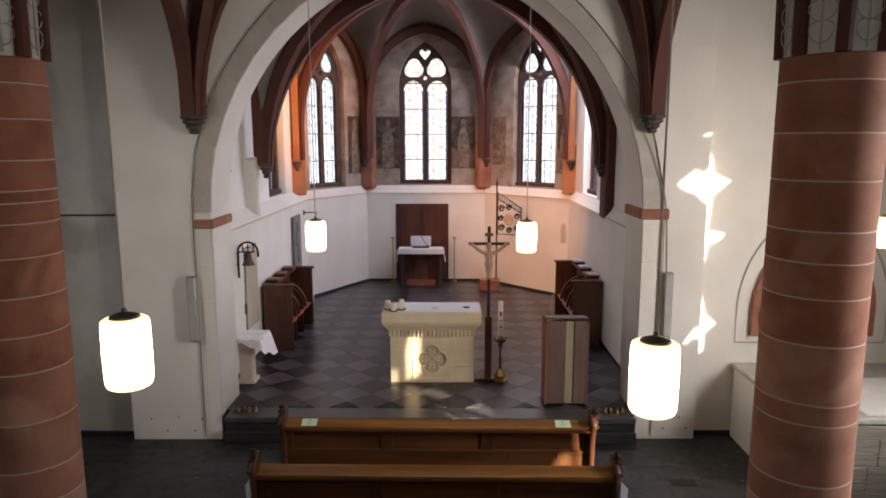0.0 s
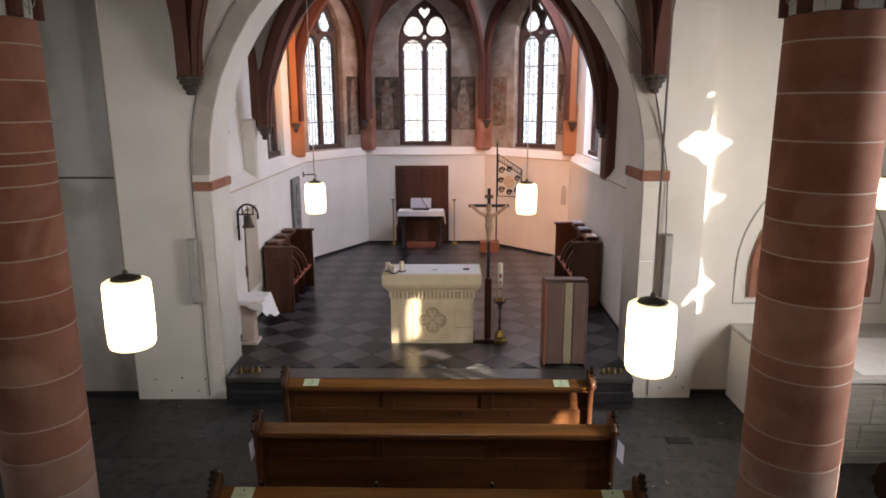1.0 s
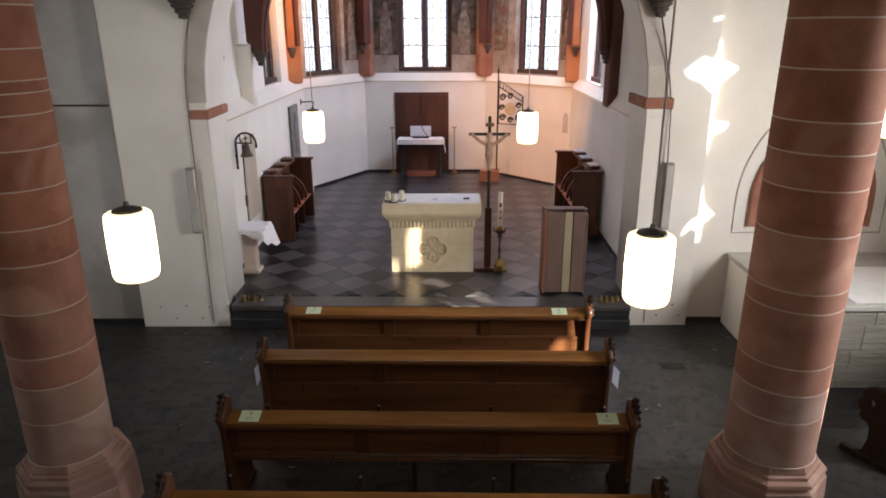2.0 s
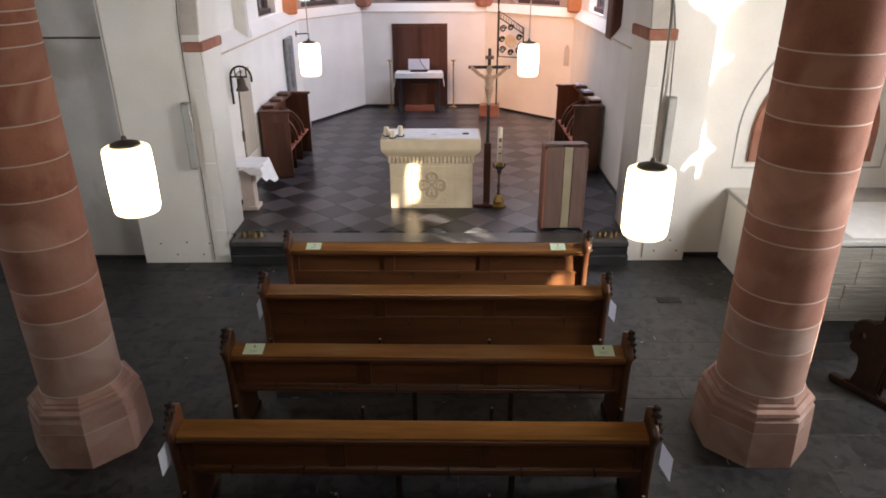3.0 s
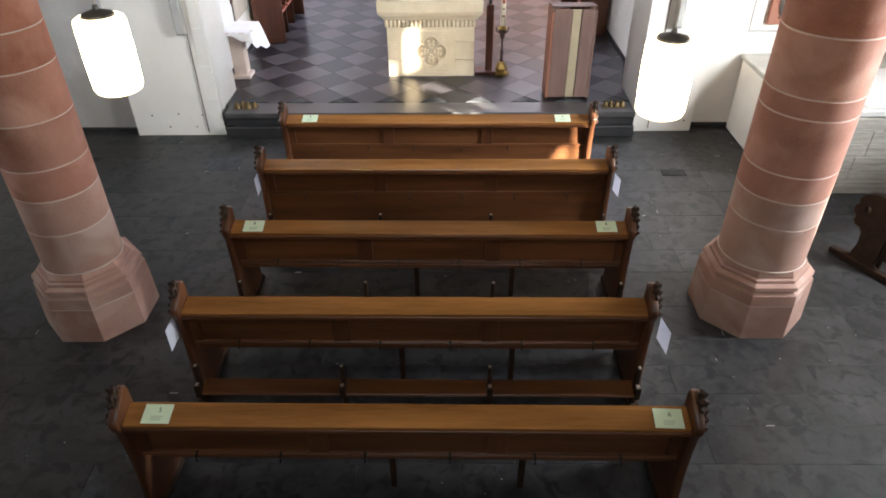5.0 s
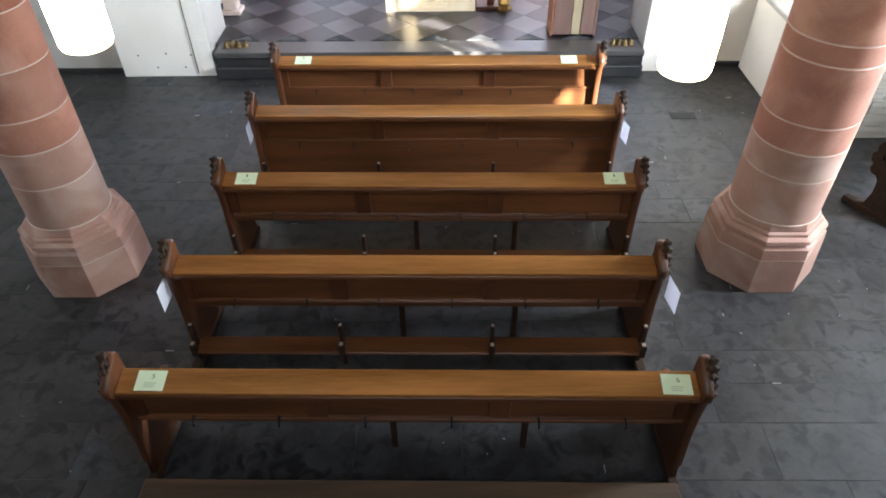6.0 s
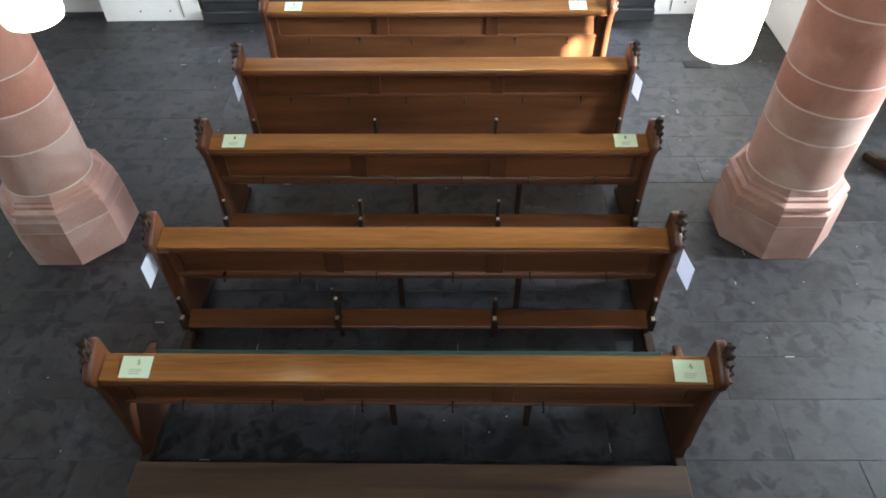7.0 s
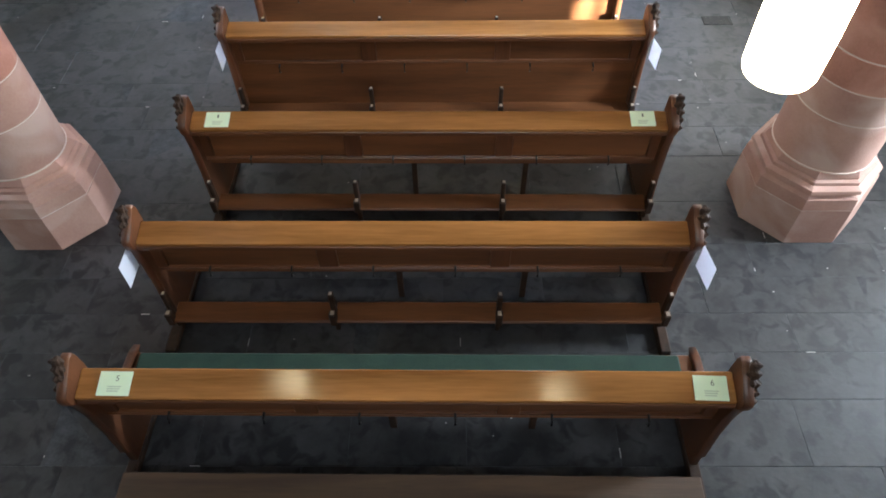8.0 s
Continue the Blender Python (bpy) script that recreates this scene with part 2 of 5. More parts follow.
_mul.operation, _mul.inputs[1].default_value = "MULTIPLY", 9.0 * LAMPS
_l.new(_tc.outputs["Generated"], _sep.inputs[0])
_l.new(_sep.outputs["Z"], _ramp.inputs[0])
_l.new(_ramp.outputs[0], _mul.inputs[0])
_l.new(_mul.outputs[0], _n["Principled BSDF"].inputs["Emission Strength"])
# rod made pale: the light it reflects is put into its colour
ROD = surf("lit_lamp_rod", (0.40, 0.35, 0.30), (0.50, 0.45, 0.39), 10, 0.45, 0.1, 60)
CAP = surf("brushed_bronze_cap", (0.10, 0.088, 0.075), (0.17, 0.15, 0.13), 14, 0.4, 0.1, 60, metallic=0.5)
BLACK = surf("matt_black", (0.012, 0.012, 0.013), (0.025, 0.025, 0.026), 10, 0.6, 0.1, 60)
RELIEF = surf("grey_relief_stone", (0.15, 0.145, 0.14), (0.25, 0.24, 0.23), 9, 0.85, 0.6, 40)
BEIGE = surf("beige_board", (0.42, 0.36, 0.28), (0.5, 0.44, 0.35), 3, 0.7, 0.15, 50, stretch=(3, 3, 0.4))
ROUGH_STONE = surf("rough_grey_altar_stone", (0.24, 0.22, 0.19), (0.36, 0.335, 0.295), 5, 0.9, 0.9, 18, stretch=(0.35, 1, 5), dist=0.025, spec=0.2)
# opaque pane of the unseen windows, there to keep the sun out
BLIND_PANE = surf("opaque_sun_block", (0.7, 0.72, 0.74), (0.78, 0.8, 0.82), 5, 0.4, 0.1, 50)
MARBLE = surf("grey_stone_top", (0.38, 0.37, 0.35), (0.5, 0.49, 0.46), 4, 0.5, 0.2, 40)


# ---- building helpers ----
def mesh_of(bm, material):
    bmesh.ops.recalc_face_normals(bm, faces=bm.faces)
    me = bpy.data.meshes.new("mesh")
    bm.to_mesh(me)
    bm.free()
    me.materials.append(material)
    return me


def smooth(me, angle=35):
    me.shade_smooth()
    me.set_sharp_from_angle(angle=radians(angle))
    return me


def part(name, bm, material, parent=None, label="", at=None, soft=False):
    me = mesh_of(bm, material) if isinstance(bm, bmesh.types.BMesh) else bm
    if soft:
        smooth(me)
    me.name = name
    ob = new(name, me)
    if parent:
        ob.parent = parent
    if at is not None:
        ob.matrix_basis = at
    return tagged(ob, label)


def thing(name, label, category, at=None, group=""):
    ob = new(name)
    ob.empty_display_size = 0.1
    if at is not None:
        ob.matrix_basis = at
    return tagged(ob, label, category, group)


def box(bm, x0, x1, y0, y1, z0, z1, bevel=0.0, turn=None):
    r = bmesh.ops.create_cube(bm, size=1)
    vs = r["verts"]
    m = Matrix.Translation(((x0 + x1) / 2, (y0 + y1) / 2, (z0 + z1) / 2)) @ (turn or Matrix()) @ Matrix.Diagonal((abs(x1 - x0), abs(y1 - y0), abs(z1 - z0), 1))
    bmesh.ops.transform(bm, matrix=m, verts=vs)
    if bevel:
        es = list({e for v in vs for e in v.link_edges})
        bmesh.ops.bevel(bm, geom=es, offset=bevel, segments=1, affect="EDGES", clamp_overlap=True)
    return bm


def B():
    return bmesh.new()


def boxed(x0, x1, y0, y1, z0, z1, bevel=0.004):
    return box(B(), x0, x1, y0, y1, z0, z1, bevel)


def lathe(bm, profile, seg=20, centre=(0, 0), turn=0.0):
    """Turns (radius, height) pairs round the upright axis."""
    rings = []
    for r, z in profile:
        rings.append([bm.verts.new((centre[0] + r * math.cos(turn + 2 * math.pi * k / seg), centre[1] + r * math.sin(turn + 2 * math.pi * k / seg), z)) for k in range(seg)])
    for a, b in zip(rings, rings[1:]):
        for k in range(seg):
            bm.faces.new((a[k], a[(k + 1) % seg], b[(k + 1) % seg], b[k]))
    bm.faces.new(rings[0])
    bm.faces.new(rings[-1])
    return bm


def sweep(bm, pts, profile, side=None, closed=False):
    """Sweeps a closed profile of (side, out) pairs along points; side is the direction of the first coordinate."""
    pts = [Vector(p) for p in pts]
    rings = []
    for i, p in enumerate(pts):
        a = pts[i - 1] if (i or closed) else p
        b = pts[(i + 1) % len(pts)] if (i < len(pts) - 1 or closed) else p
        t = (b - a).normalized()
        s = Vector(side) if side else (t.cross(Vector((0, 0, 1))) if abs(t.z) < 0.98 else Vector((1, 0, 0)))
        s = (s - t * s.dot(t)).normalized()
        o = t.cross(s).normalized()
        rings.append([bm.verts.new(p + s * u + o * v) for u, v in profile])
    n = len(profile)
    pairs = list(zip(rings, rings[1:])) + ([(rings[-1], rings[0])] if closed else [])
    for a, b in pairs:
        for k in range(n):
            bm.faces.new((a[k], a[(k + 1) % n], b[(k + 1) % n], b[k]))
    if not closed:
        bm.faces.new(rings[0])
        bm.faces.new(rings[-1])
    return bm


def ngon(r, n=8):
    return [(r * math.cos(2 * math.pi * k / n), r * math.sin(2 * math.pi * k / n)) for k in range(n)]


def tube(bm, pts, r, n=8, closed=False):
    return sweep(bm, pts, ngon(r, n), closed=closed)


def plate(outer, holes, thickness, bevel=0.0):
    """A slab in the x-z plane with holes through it; its front is at y = 0 and it goes back to y = thickness."""
    cu = bpy.data.curves.new("plate", "CURVE")
    cu.dimensions, cu.fill_mode, cu.extrude, cu.bevel_depth = "2D", "BOTH", thickness / 2 - bevel, bevel
    cu.bevel_resolution = 0
    for loop in (outer, *holes):
        sp = cu.splines.new("POLY")
        sp.points.add(len(loop) - 1)
        for q, (x, z) in zip(sp.points, loop):
            q.co = (x, z, 0, 1)
        sp.use_cyclic_u = True
    ob = bpy.data.objects.new("plate", cu)
    scene.collection.objects.link(ob)
    me = bpy.data.meshes.new_from_object(ob.evaluated_get(bpy.context.evaluated_depsgraph_get()))
    bpy.data.objects.remove(ob)
    bpy.data.curves.remove(cu)
    me.transform(Matrix.Translation((0, thickness / 2, 0)) @ Matrix.Rotation(radians(90), 4, "X"))
    me.materials.clear()
    return me


def plate_part(name, me, material, parent=None, label="", at=None):
    me.materials.append(material)
    ob = new(name, me)
    me.name = name
    if parent:
        ob.parent = parent
    if at is not None:
        ob.matrix_basis = at
    return tagged(ob, label)


def structure(ob, label="", category=""):
    return tagged(ob, label, category, kind="structure")


def pointed(x0, x1, z0, z1, n=12, closed=True):
    """A pointed-arch outline from the foot x0 over the apex at z1 to the foot x1; springing at z0."""
    half = (x1 - x0) / 2
    h = z1 - z0
    r = (half * half + h * h) / (2 * half)
    end = math.acos(max(-1, 1 - half / r))
    left = [(x0 + r * (1 - math.cos(end * k / n)), z0 + r * math.sin(end * k / n)) for k in range(n + 1)]
    right = [(x1 - (x - x0), z) for x, z in reversed(left[:-1])]
    return left + right


def opening(x0, x1, zb, z0, z1, n=12):
    return [(x0, zb)] + pointed(x0, x1, z0, z1, n) + [(x1, zb)]


def circle(x, z, r, n=20):
    return [(x + r * math.cos(2 * math.pi * k / n), z + r * math.sin(2 * math.pi * k / n)) for k in range(n)]


def arc_up(s, e, n=14, stilt=0.0):
    """A quarter arch in the upright plane through s and e: it rises upright by a share of its height and leans over to e."""
    s, e = Vector(s), Vector(e)
    if stilt:
        foot = s + Vector((0, 0, (e.z - s.z) * stilt))
        return [s, s.lerp(foot, 0.5)] + arc_up(foot, e, n - 2)
    flat = Vector((e.x - s.x, e.y - s.y, 0))
    d, h = flat.length, e.z - s.z
    r = (d * d + h * h) / (2 * d)
    end = math.acos(max(-1, 1 - d / r))
    flat.normalize()
    return [s + flat * (r * (1 - math.cos(end * k / n))) + Vector((0, 0, r * math.sin(end * k / n))) for k in range(n + 1)]


RIB_PROFILE = [(-0.10, 0.10), (-0.10, -0.02), (-0.045, -0.13), (0.045, -0.13), (0.10, -0.02), (0.10, 0.10)]


def rib(name, s, e, material=None, size=1.0, label="", stilt=0.0):
    s, e = Vector(s), Vector(e)
    pts = arc_up(s, e, stilt=stilt)
    flat = Vector((e.x - s.x, e.y - s.y, 0)).normalized()
    side = Vector((-flat.y, flat.x, 0))
    prof = [(u * size, -(v * size if v < 0.05 else 0.14)) for u, v in RIB_PROFILE]
    ob = part(name, sweep(B(), pts, prof, side=side), material or RIB)
    return structure(ob, label or "red-brown painted stone vault rib with chamfered edges", "vault rib")


def web(name, curves, material, label):
    """Vault shell: strips ruled between pairs of curves of equal length."""
    bm = B()
    for a, b in curves:
        prev = None
        for p, q in zip(a, b):
            p, q = Vector(p), Vector(q)
            row = [bm.verts.new(p.lerp(q, k / 6) + Vector((0, 0, 0.10 * math.sin(math.pi * k / 6)))) for k in range(7)]
            if prev:
                for k in range(6):
                    bm.faces.new((prev[k], prev[k + 1], row[k + 1], row[k]))
            prev = row
    bmesh.ops.remove_doubles(bm, verts=bm.verts, dist=0.001)
    ob = part(name, bm, material, soft=True)
    return structure(ob, label, "vault")


# ---- the large structure ----
AXIS, ARCH_Y, PLAT = -0.26, 8.20, 0.32
# the arch wall stands a little askew to the pews
ASKEW = Matrix.Translation((AXIS, ARCH_Y, 0)) @ Matrix.Rotation(radians(0.76), 4, "Z") @ Matrix.Translation((-AXIS, -ARCH_Y, 0))


def askew(ob):
    ob.matrix_basis = ASKEW @ ob.matrix_basis
    return ob


CEIL = 8.2


def seg(p, q, z=0.0):
    """The pose whose x runs from p to q in plan, with y pointing out of the room."""
    d = Vector((q[0] - p[0], q[1] - p[1], 0)).normalized()
    return Matrix(((d.x, -d.y, 0, p[0]), (d.y, d.x, 0, p[1]), (0, 0, 1, z), (0, 0, 0, 1)))


def dist(p, q):
    return math.hypot(q[0] - p[0], q[1] - p[1])


def wall(name, p, q, z0, z1, thick, material, holes=(), label="", pad=(0, 0)):
    n = dist(p, q)
    outer = [(-pad[0], z0), (n + pad[1], z0), (n + pad[1], z1), (-pad[0], z1)]
    return structure(plate_part(name, plate(outer, holes, thick), material, None, "", seg(p, q)), label, "wall")


# the chancel arch wall
arch_hole = [(-2.94, 0.0)] + [(x, z) for x, z in pointed(-2.94, 2.38, 2.95, 6.02, 20)] + [(2.38, 0.0)]
arch_wall = plate([(-4.09, 0), (-2.94, 0)] + arch_hole[1:-1] + [(2.38, 0), (3.12, 0), (3.12, CEIL), (-4.09, CEIL)], [], 0.75)
structure(askew(plate_part("wall_chancel_arch", arch_wall, PLASTER, None, "", pose(0, ARCH_Y, 0))), "white plastered wall with a wide pointed chancel arch", "wall")


def arch_ring(x, z, grow):
    """A point of the arch line pushed outwards."""
    cx = AXIS + 0.46 if x < AXIS else AXIS - 0.46
    if z <= 2.95:
        return (x - grow, z) if x < AXIS else (x + grow, z)
    v = Vector((x - cx, z - 2.95)).normalized()
    return (x + v.x * grow, z + v.y * grow)


# arch stones round the opening, each a block of its own
ring = structure(thing("trim_arch", "grey stone voussoirs framing the pointed chancel arch", "arch moulding", ASKEW @ pose(0, ARCH_Y - 0.006, 0)))
outline = [(-2.94, 2.95)] + pointed(-2.94, 2.38, 2.95, 6.02, 11) + [(2.38, 2.95)]
for (xa, za), (xb, zb) in zip(outline, outline[1:]):
    if abs(xa - xb) + abs(za - zb) < 0.02:
        continue
    a2, b2 = arch_ring(xa, za, 0.2), arch_ring(xb, zb, 0.2)
    mid = Vector(((xa + xb) / 2, (za + zb) / 2))
    shrink = lambda p: (p[0] + (mid.x - p[0]) * 0.012, p[1] + (mid.y - p[1]) * 0.012)
    plate_part("voussoir", plate([shrink((xa, za)), shrink((xb, zb)), shrink(b2), shrink(a2)], [], 0.05, 0.003), GREY_STONE, ring)
for side_x in (-1, 1):
    for k in range(6):
        z0, z1 = 0.02 + k * 0.46, 0.02 + k * 0.46 + 0.45
        xa, xb = (-3.10, -2.94) if side_x < 0 else (2.38, 2.54)
        part("jamb_stone", boxed(xa, xb, 0, 0.05, z0, z1, 0.003), PLASTER, ring)
line_pts = [(x, z) for x, z in [arch_ring(-2.94, 0.05, 0.215)] + [arch_ring(x, z, 0.215) for x, z in pointed(-2.94, 2.38, 2.95, 6.02, 24)] + [arch_ring(2.38, 0.05, 0.215)]]
structure(part("trim_cable", tube(B(), [(x, ARCH_Y - 0.012, z) for x, z in line_pts], 0.0055, 6), CORBEL, at=ASKEW), "thin dark cable following the edge of the arch", "cable")
# impost bands
for name, xa, xb, xi in (("trim_impost", -3.14, -2.94, -2.90), ("trim_impost", 2.38, 2.69, 2.34)):
    bm = B()
    if xa < 0:
        box(bm, xa, xi, ARCH_Y - 0.035, ARCH_Y + 0.72, 2.755, 2.868, 0.012)
    else:
        box(bm, xi, xb, ARCH_Y - 0.035, ARCH_Y + 0.72, 2.86, 2.99, 0.012)
    structure(part(name, bm, SANDSTONE, at=ASKEW), "red sandstone impost band at the spring of the arch", "impost")

bm = B()
sweep(bm, [(2.88, ARCH_Y - 0.001, 0.001), (2.88, ARCH_Y - 0.001, 4.92)], [(-0.275, 0.0), (0.275, 0.0), (0.275, 0.014), (-0.275, 0.014)], side=(1, 0, 0))
structure(part("trim_wall_pier", bm, PLASTER, at=ASKEW), "flat white plastered pier on the arch wall", "pier")
cable = [(2.42, 8.12, 3.92), (2.50, 8.19, 3.62), (2.60, 8.21, 3.25), (2.66, 8.215, 2.9), (2.68, 8.19, 2.2)]
structure(part("trim_loose_cable", tube(B(), cable, 0.008, 6), CORBEL), "thin dark cable hanging from the corbel", "cable")

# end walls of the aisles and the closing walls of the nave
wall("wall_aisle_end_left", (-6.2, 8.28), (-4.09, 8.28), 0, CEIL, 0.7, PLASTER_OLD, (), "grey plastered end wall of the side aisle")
wall("wall_aisle_end_right", (3.12, 8.38), (6.2, 8.38), 0, CEIL, 0.7, PLASTER, (), "cream plastered end wall of the side aisle")
LEFT_WINDOWS = [(0.6, 2.0), (4.4, 5.8)]
RIGHT_WINDOWS = [(-0.6, 0.9)]
wall("wall_left_aisle", (-6.2, -6), (-6.2, 8.28), 0, CEIL, 0.6, PLASTER, [opening(a + 6, b + 6, 1.9, 4.4, 5.8) for a, b in LEFT_WINDOWS], "unseen plastered side wall cut with openings for light")
# on the right wall x runs from the chancel end towards the back; added gaps in it shape the sun patches


def sun_gap(lit):
    """The gap cut in the unseen aisle wall to throw sunlight on the given outline inside."""
    gap = []
    for x, y, z in lit:
        k = (6.225 - x) / -SUN_DIR.x
        gap.append((8.38 - (y + SUN_DIR.y * -k), z - SUN_DIR.z * k))
    return gap


upper_blot = [(2.74, 3.30), (2.88, 3.40), (2.96, 3.48), (3.05, 3.43), (3.12, 3.50), (3.16, 3.70), (3.24, 3.71), (3.28, 3.48), (3.50, 3.39), (3.40, 3.30), (3.29, 3.21), (3.27, 3.0), (3.25, 2.76), (3.47, 2.73), (3.42, 2.65), (3.27, 2.58), (3.24, 2.40), (3.14, 2.40), (3.16, 2.8), (3.16, 3.05), (3.07, 3.08), (2.98, 3.18), (2.84, 3.22)]
lower_blot = [(3.15, 1.86), (3.22, 1.94), (3.27, 1.70), (3.43, 1.57), (3.29, 1.44), (3.28, 1.20), (3.19, 1.14), (3.16, 1.33), (3.07, 1.36), (2.95, 1.22), (2.93, 1.30), (3.05, 1.48), (3.17, 1.52)]
faint_blot = [(2.98, 3.85), (3.06, 3.90), (3.15, 3.93), (3.19, 4.10), (3.215, 3.93), (3.12, 3.88)]
# the wall's thickness narrows each beam, so its gap is cut wider
wall_gaps = [sun_gap([(x + 0.09 + math.copysign(0.06, x - 3.2), 8.235, z) for x, z in blot]) for blot in (upper_blot, lower_blot, faint_blot)]
floor_streak = [(-0.50, 9.18), (-0.20, 9.14), (0.10, 8.82), (0.24, 8.68), (0.86, 8.68), (0.90, 8.54), (0.46, 8.49), (0.66, 8.26), (0.44, 8.22), (0.2, 8.45), (-0.12, 8.42), (-0.12, 8.56), (0.05, 8.62), (-0.08, 8.74), (-0.50, 9.02)]
floor_gaps = [sun_gap([(x, y, PLAT) for x, y in floor_streak])]
# more slots added for sun patches on the altar, pew ends and pillar
sun_slots = [opening(8.38 - c - w, 8.38 - c + w, z0, z1, z1 + 0.14, 5) for c, z0, z1, w in ((3.12, 3.3, 3.8, 0.085), (2.84, 2.45, 2.6, 0.08), (2.84, 3.22, 3.45, 0.045), (2.62, 2.3, 2.8, 0.08), (2.40, 2.2, 2.95, 0.08), (2.20, 1.95, 2.9, 0.09), (2.0, 2.0, 2.6, 0.1), (1.42, 2.3, 2.8, 0.08))]
wall("wall_right_aisle", (6.2, 8.38), (6.2, -6), 0, CEIL, 0.05, PLASTER, [*wall_gaps, *floor_gaps, *sun_slots] + [opening(8.38 - b, 8.38 - a, 1.9, 4.4, 5.8) for a, b in RIGHT_WINDOWS], "unseen plastered side wall cut with openings for light")
# unseen wall, placed close and dark to keep light off the near floor
wall("wall_back", (6.2, -1.4), (-6.2, -1.4), 0, CEIL, 0.6, VAULT, [opening(5.0, 7.4, 4.3, 6.0, 7.4)], "unseen dark back wall set close to cut light, with a window opening")
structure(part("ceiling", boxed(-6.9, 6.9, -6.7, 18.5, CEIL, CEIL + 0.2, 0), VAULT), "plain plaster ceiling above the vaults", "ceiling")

# chancel walls: a thick lower wall, a sloping ledge, and a thinner upper wall with windows
LOW = [(-3.18, 9.0), (-3.18, 14.70), (-2.10, 16.65), (0.84, 16.65), (2.62, 14.82), (2.64, 9.0)]
UPP = [(-3.42, 9.0), (-3.42, 14.60), (-2.14, 16.80), (0.87, 16.80), (2.72, 14.86), (2.78, 9.0)]
SILL, LEDGE = 2.55, 2.74
NAMES = ["wall_chancel_left", "wall_apse_left", "wall_apse_back", "wall_apse_right", "wall_chancel_right"]
# windows: centre along the wall, half width
WIN = [(4.2, 0.55), (1.13, 0.55), (1.50, 0.57), (1.52, 0.55), (1.62, 0.55)]
SPRING, APEX = 5.15, 6.12
for k, name in enumerate(NAMES):
    p, q = LOW[k], LOW[k + 1]
    wall(name, p, q, 0, SILL, 0.6, PLASTER, (), "white plastered lower wall of the chancel", pad=(0 if k == 0 else 0.0, 0))
    p, q = UPP[k], UPP[k + 1]
    c, w = WIN[k]
    hole = opening(c - w - 0.08, c + w + 0.08, LEDGE + 0.02, SPRING, APEX + 0.1)
    wall(name + "_upper", p, q, SILL - 0.05, CEIL, 0.32, PLASTER if k in (0, 4) else FRESCO_GROUND, [hole], "pale upper wall with traces of old painting round a window")
bm = B()
low = [bm.verts.new((x, y, SILL)) for x, y in LOW]
lip = [bm.verts.new((x + (0.02 if x < AXIS else -0.02) * (1 if y < 16 else 0), y - (0.02 if y > 16 else 0), SILL - 0.03)) for x, y in LOW]
upp = [bm.verts.new((x + (ux - x) * 1.05, y + (uy - y) * 1.05, LEDGE)) for (x, y), (ux, uy) in zip(LOW, UPP)]
for k in range(5):
    bm.faces.new((low[k], low[k + 1], upp[k + 1], upp[k]))
    bm.faces.new((lip[k], lip[k + 1], low[k + 1], low[k]))
structure(part("trim_ledge", bm, PLASTER), "sloping white plaster ledge round the chancel", "ledge")
line = [(x * 0.997, y - 0.012, SILL - 0.008) for x, y in LOW]
structure(part("trim_ledge_line", tube(B(), line, 0.012, 6), LIMESTONE_DARK), "thin dark string course under the ledge", "string course")

# ---- windows ----


def foil(x, z, r, n=30):
    return [(x + r * (0.80 + 0.2 * abs(math.cos(1.5 * a + 0.8))) * math.cos(a), z + r * (0.80 + 0.2 * abs(math.cos(1.5 * a + 0.8))) * math.sin(a)) for a in [2 * math.pi * k / n for k in range(n)]]


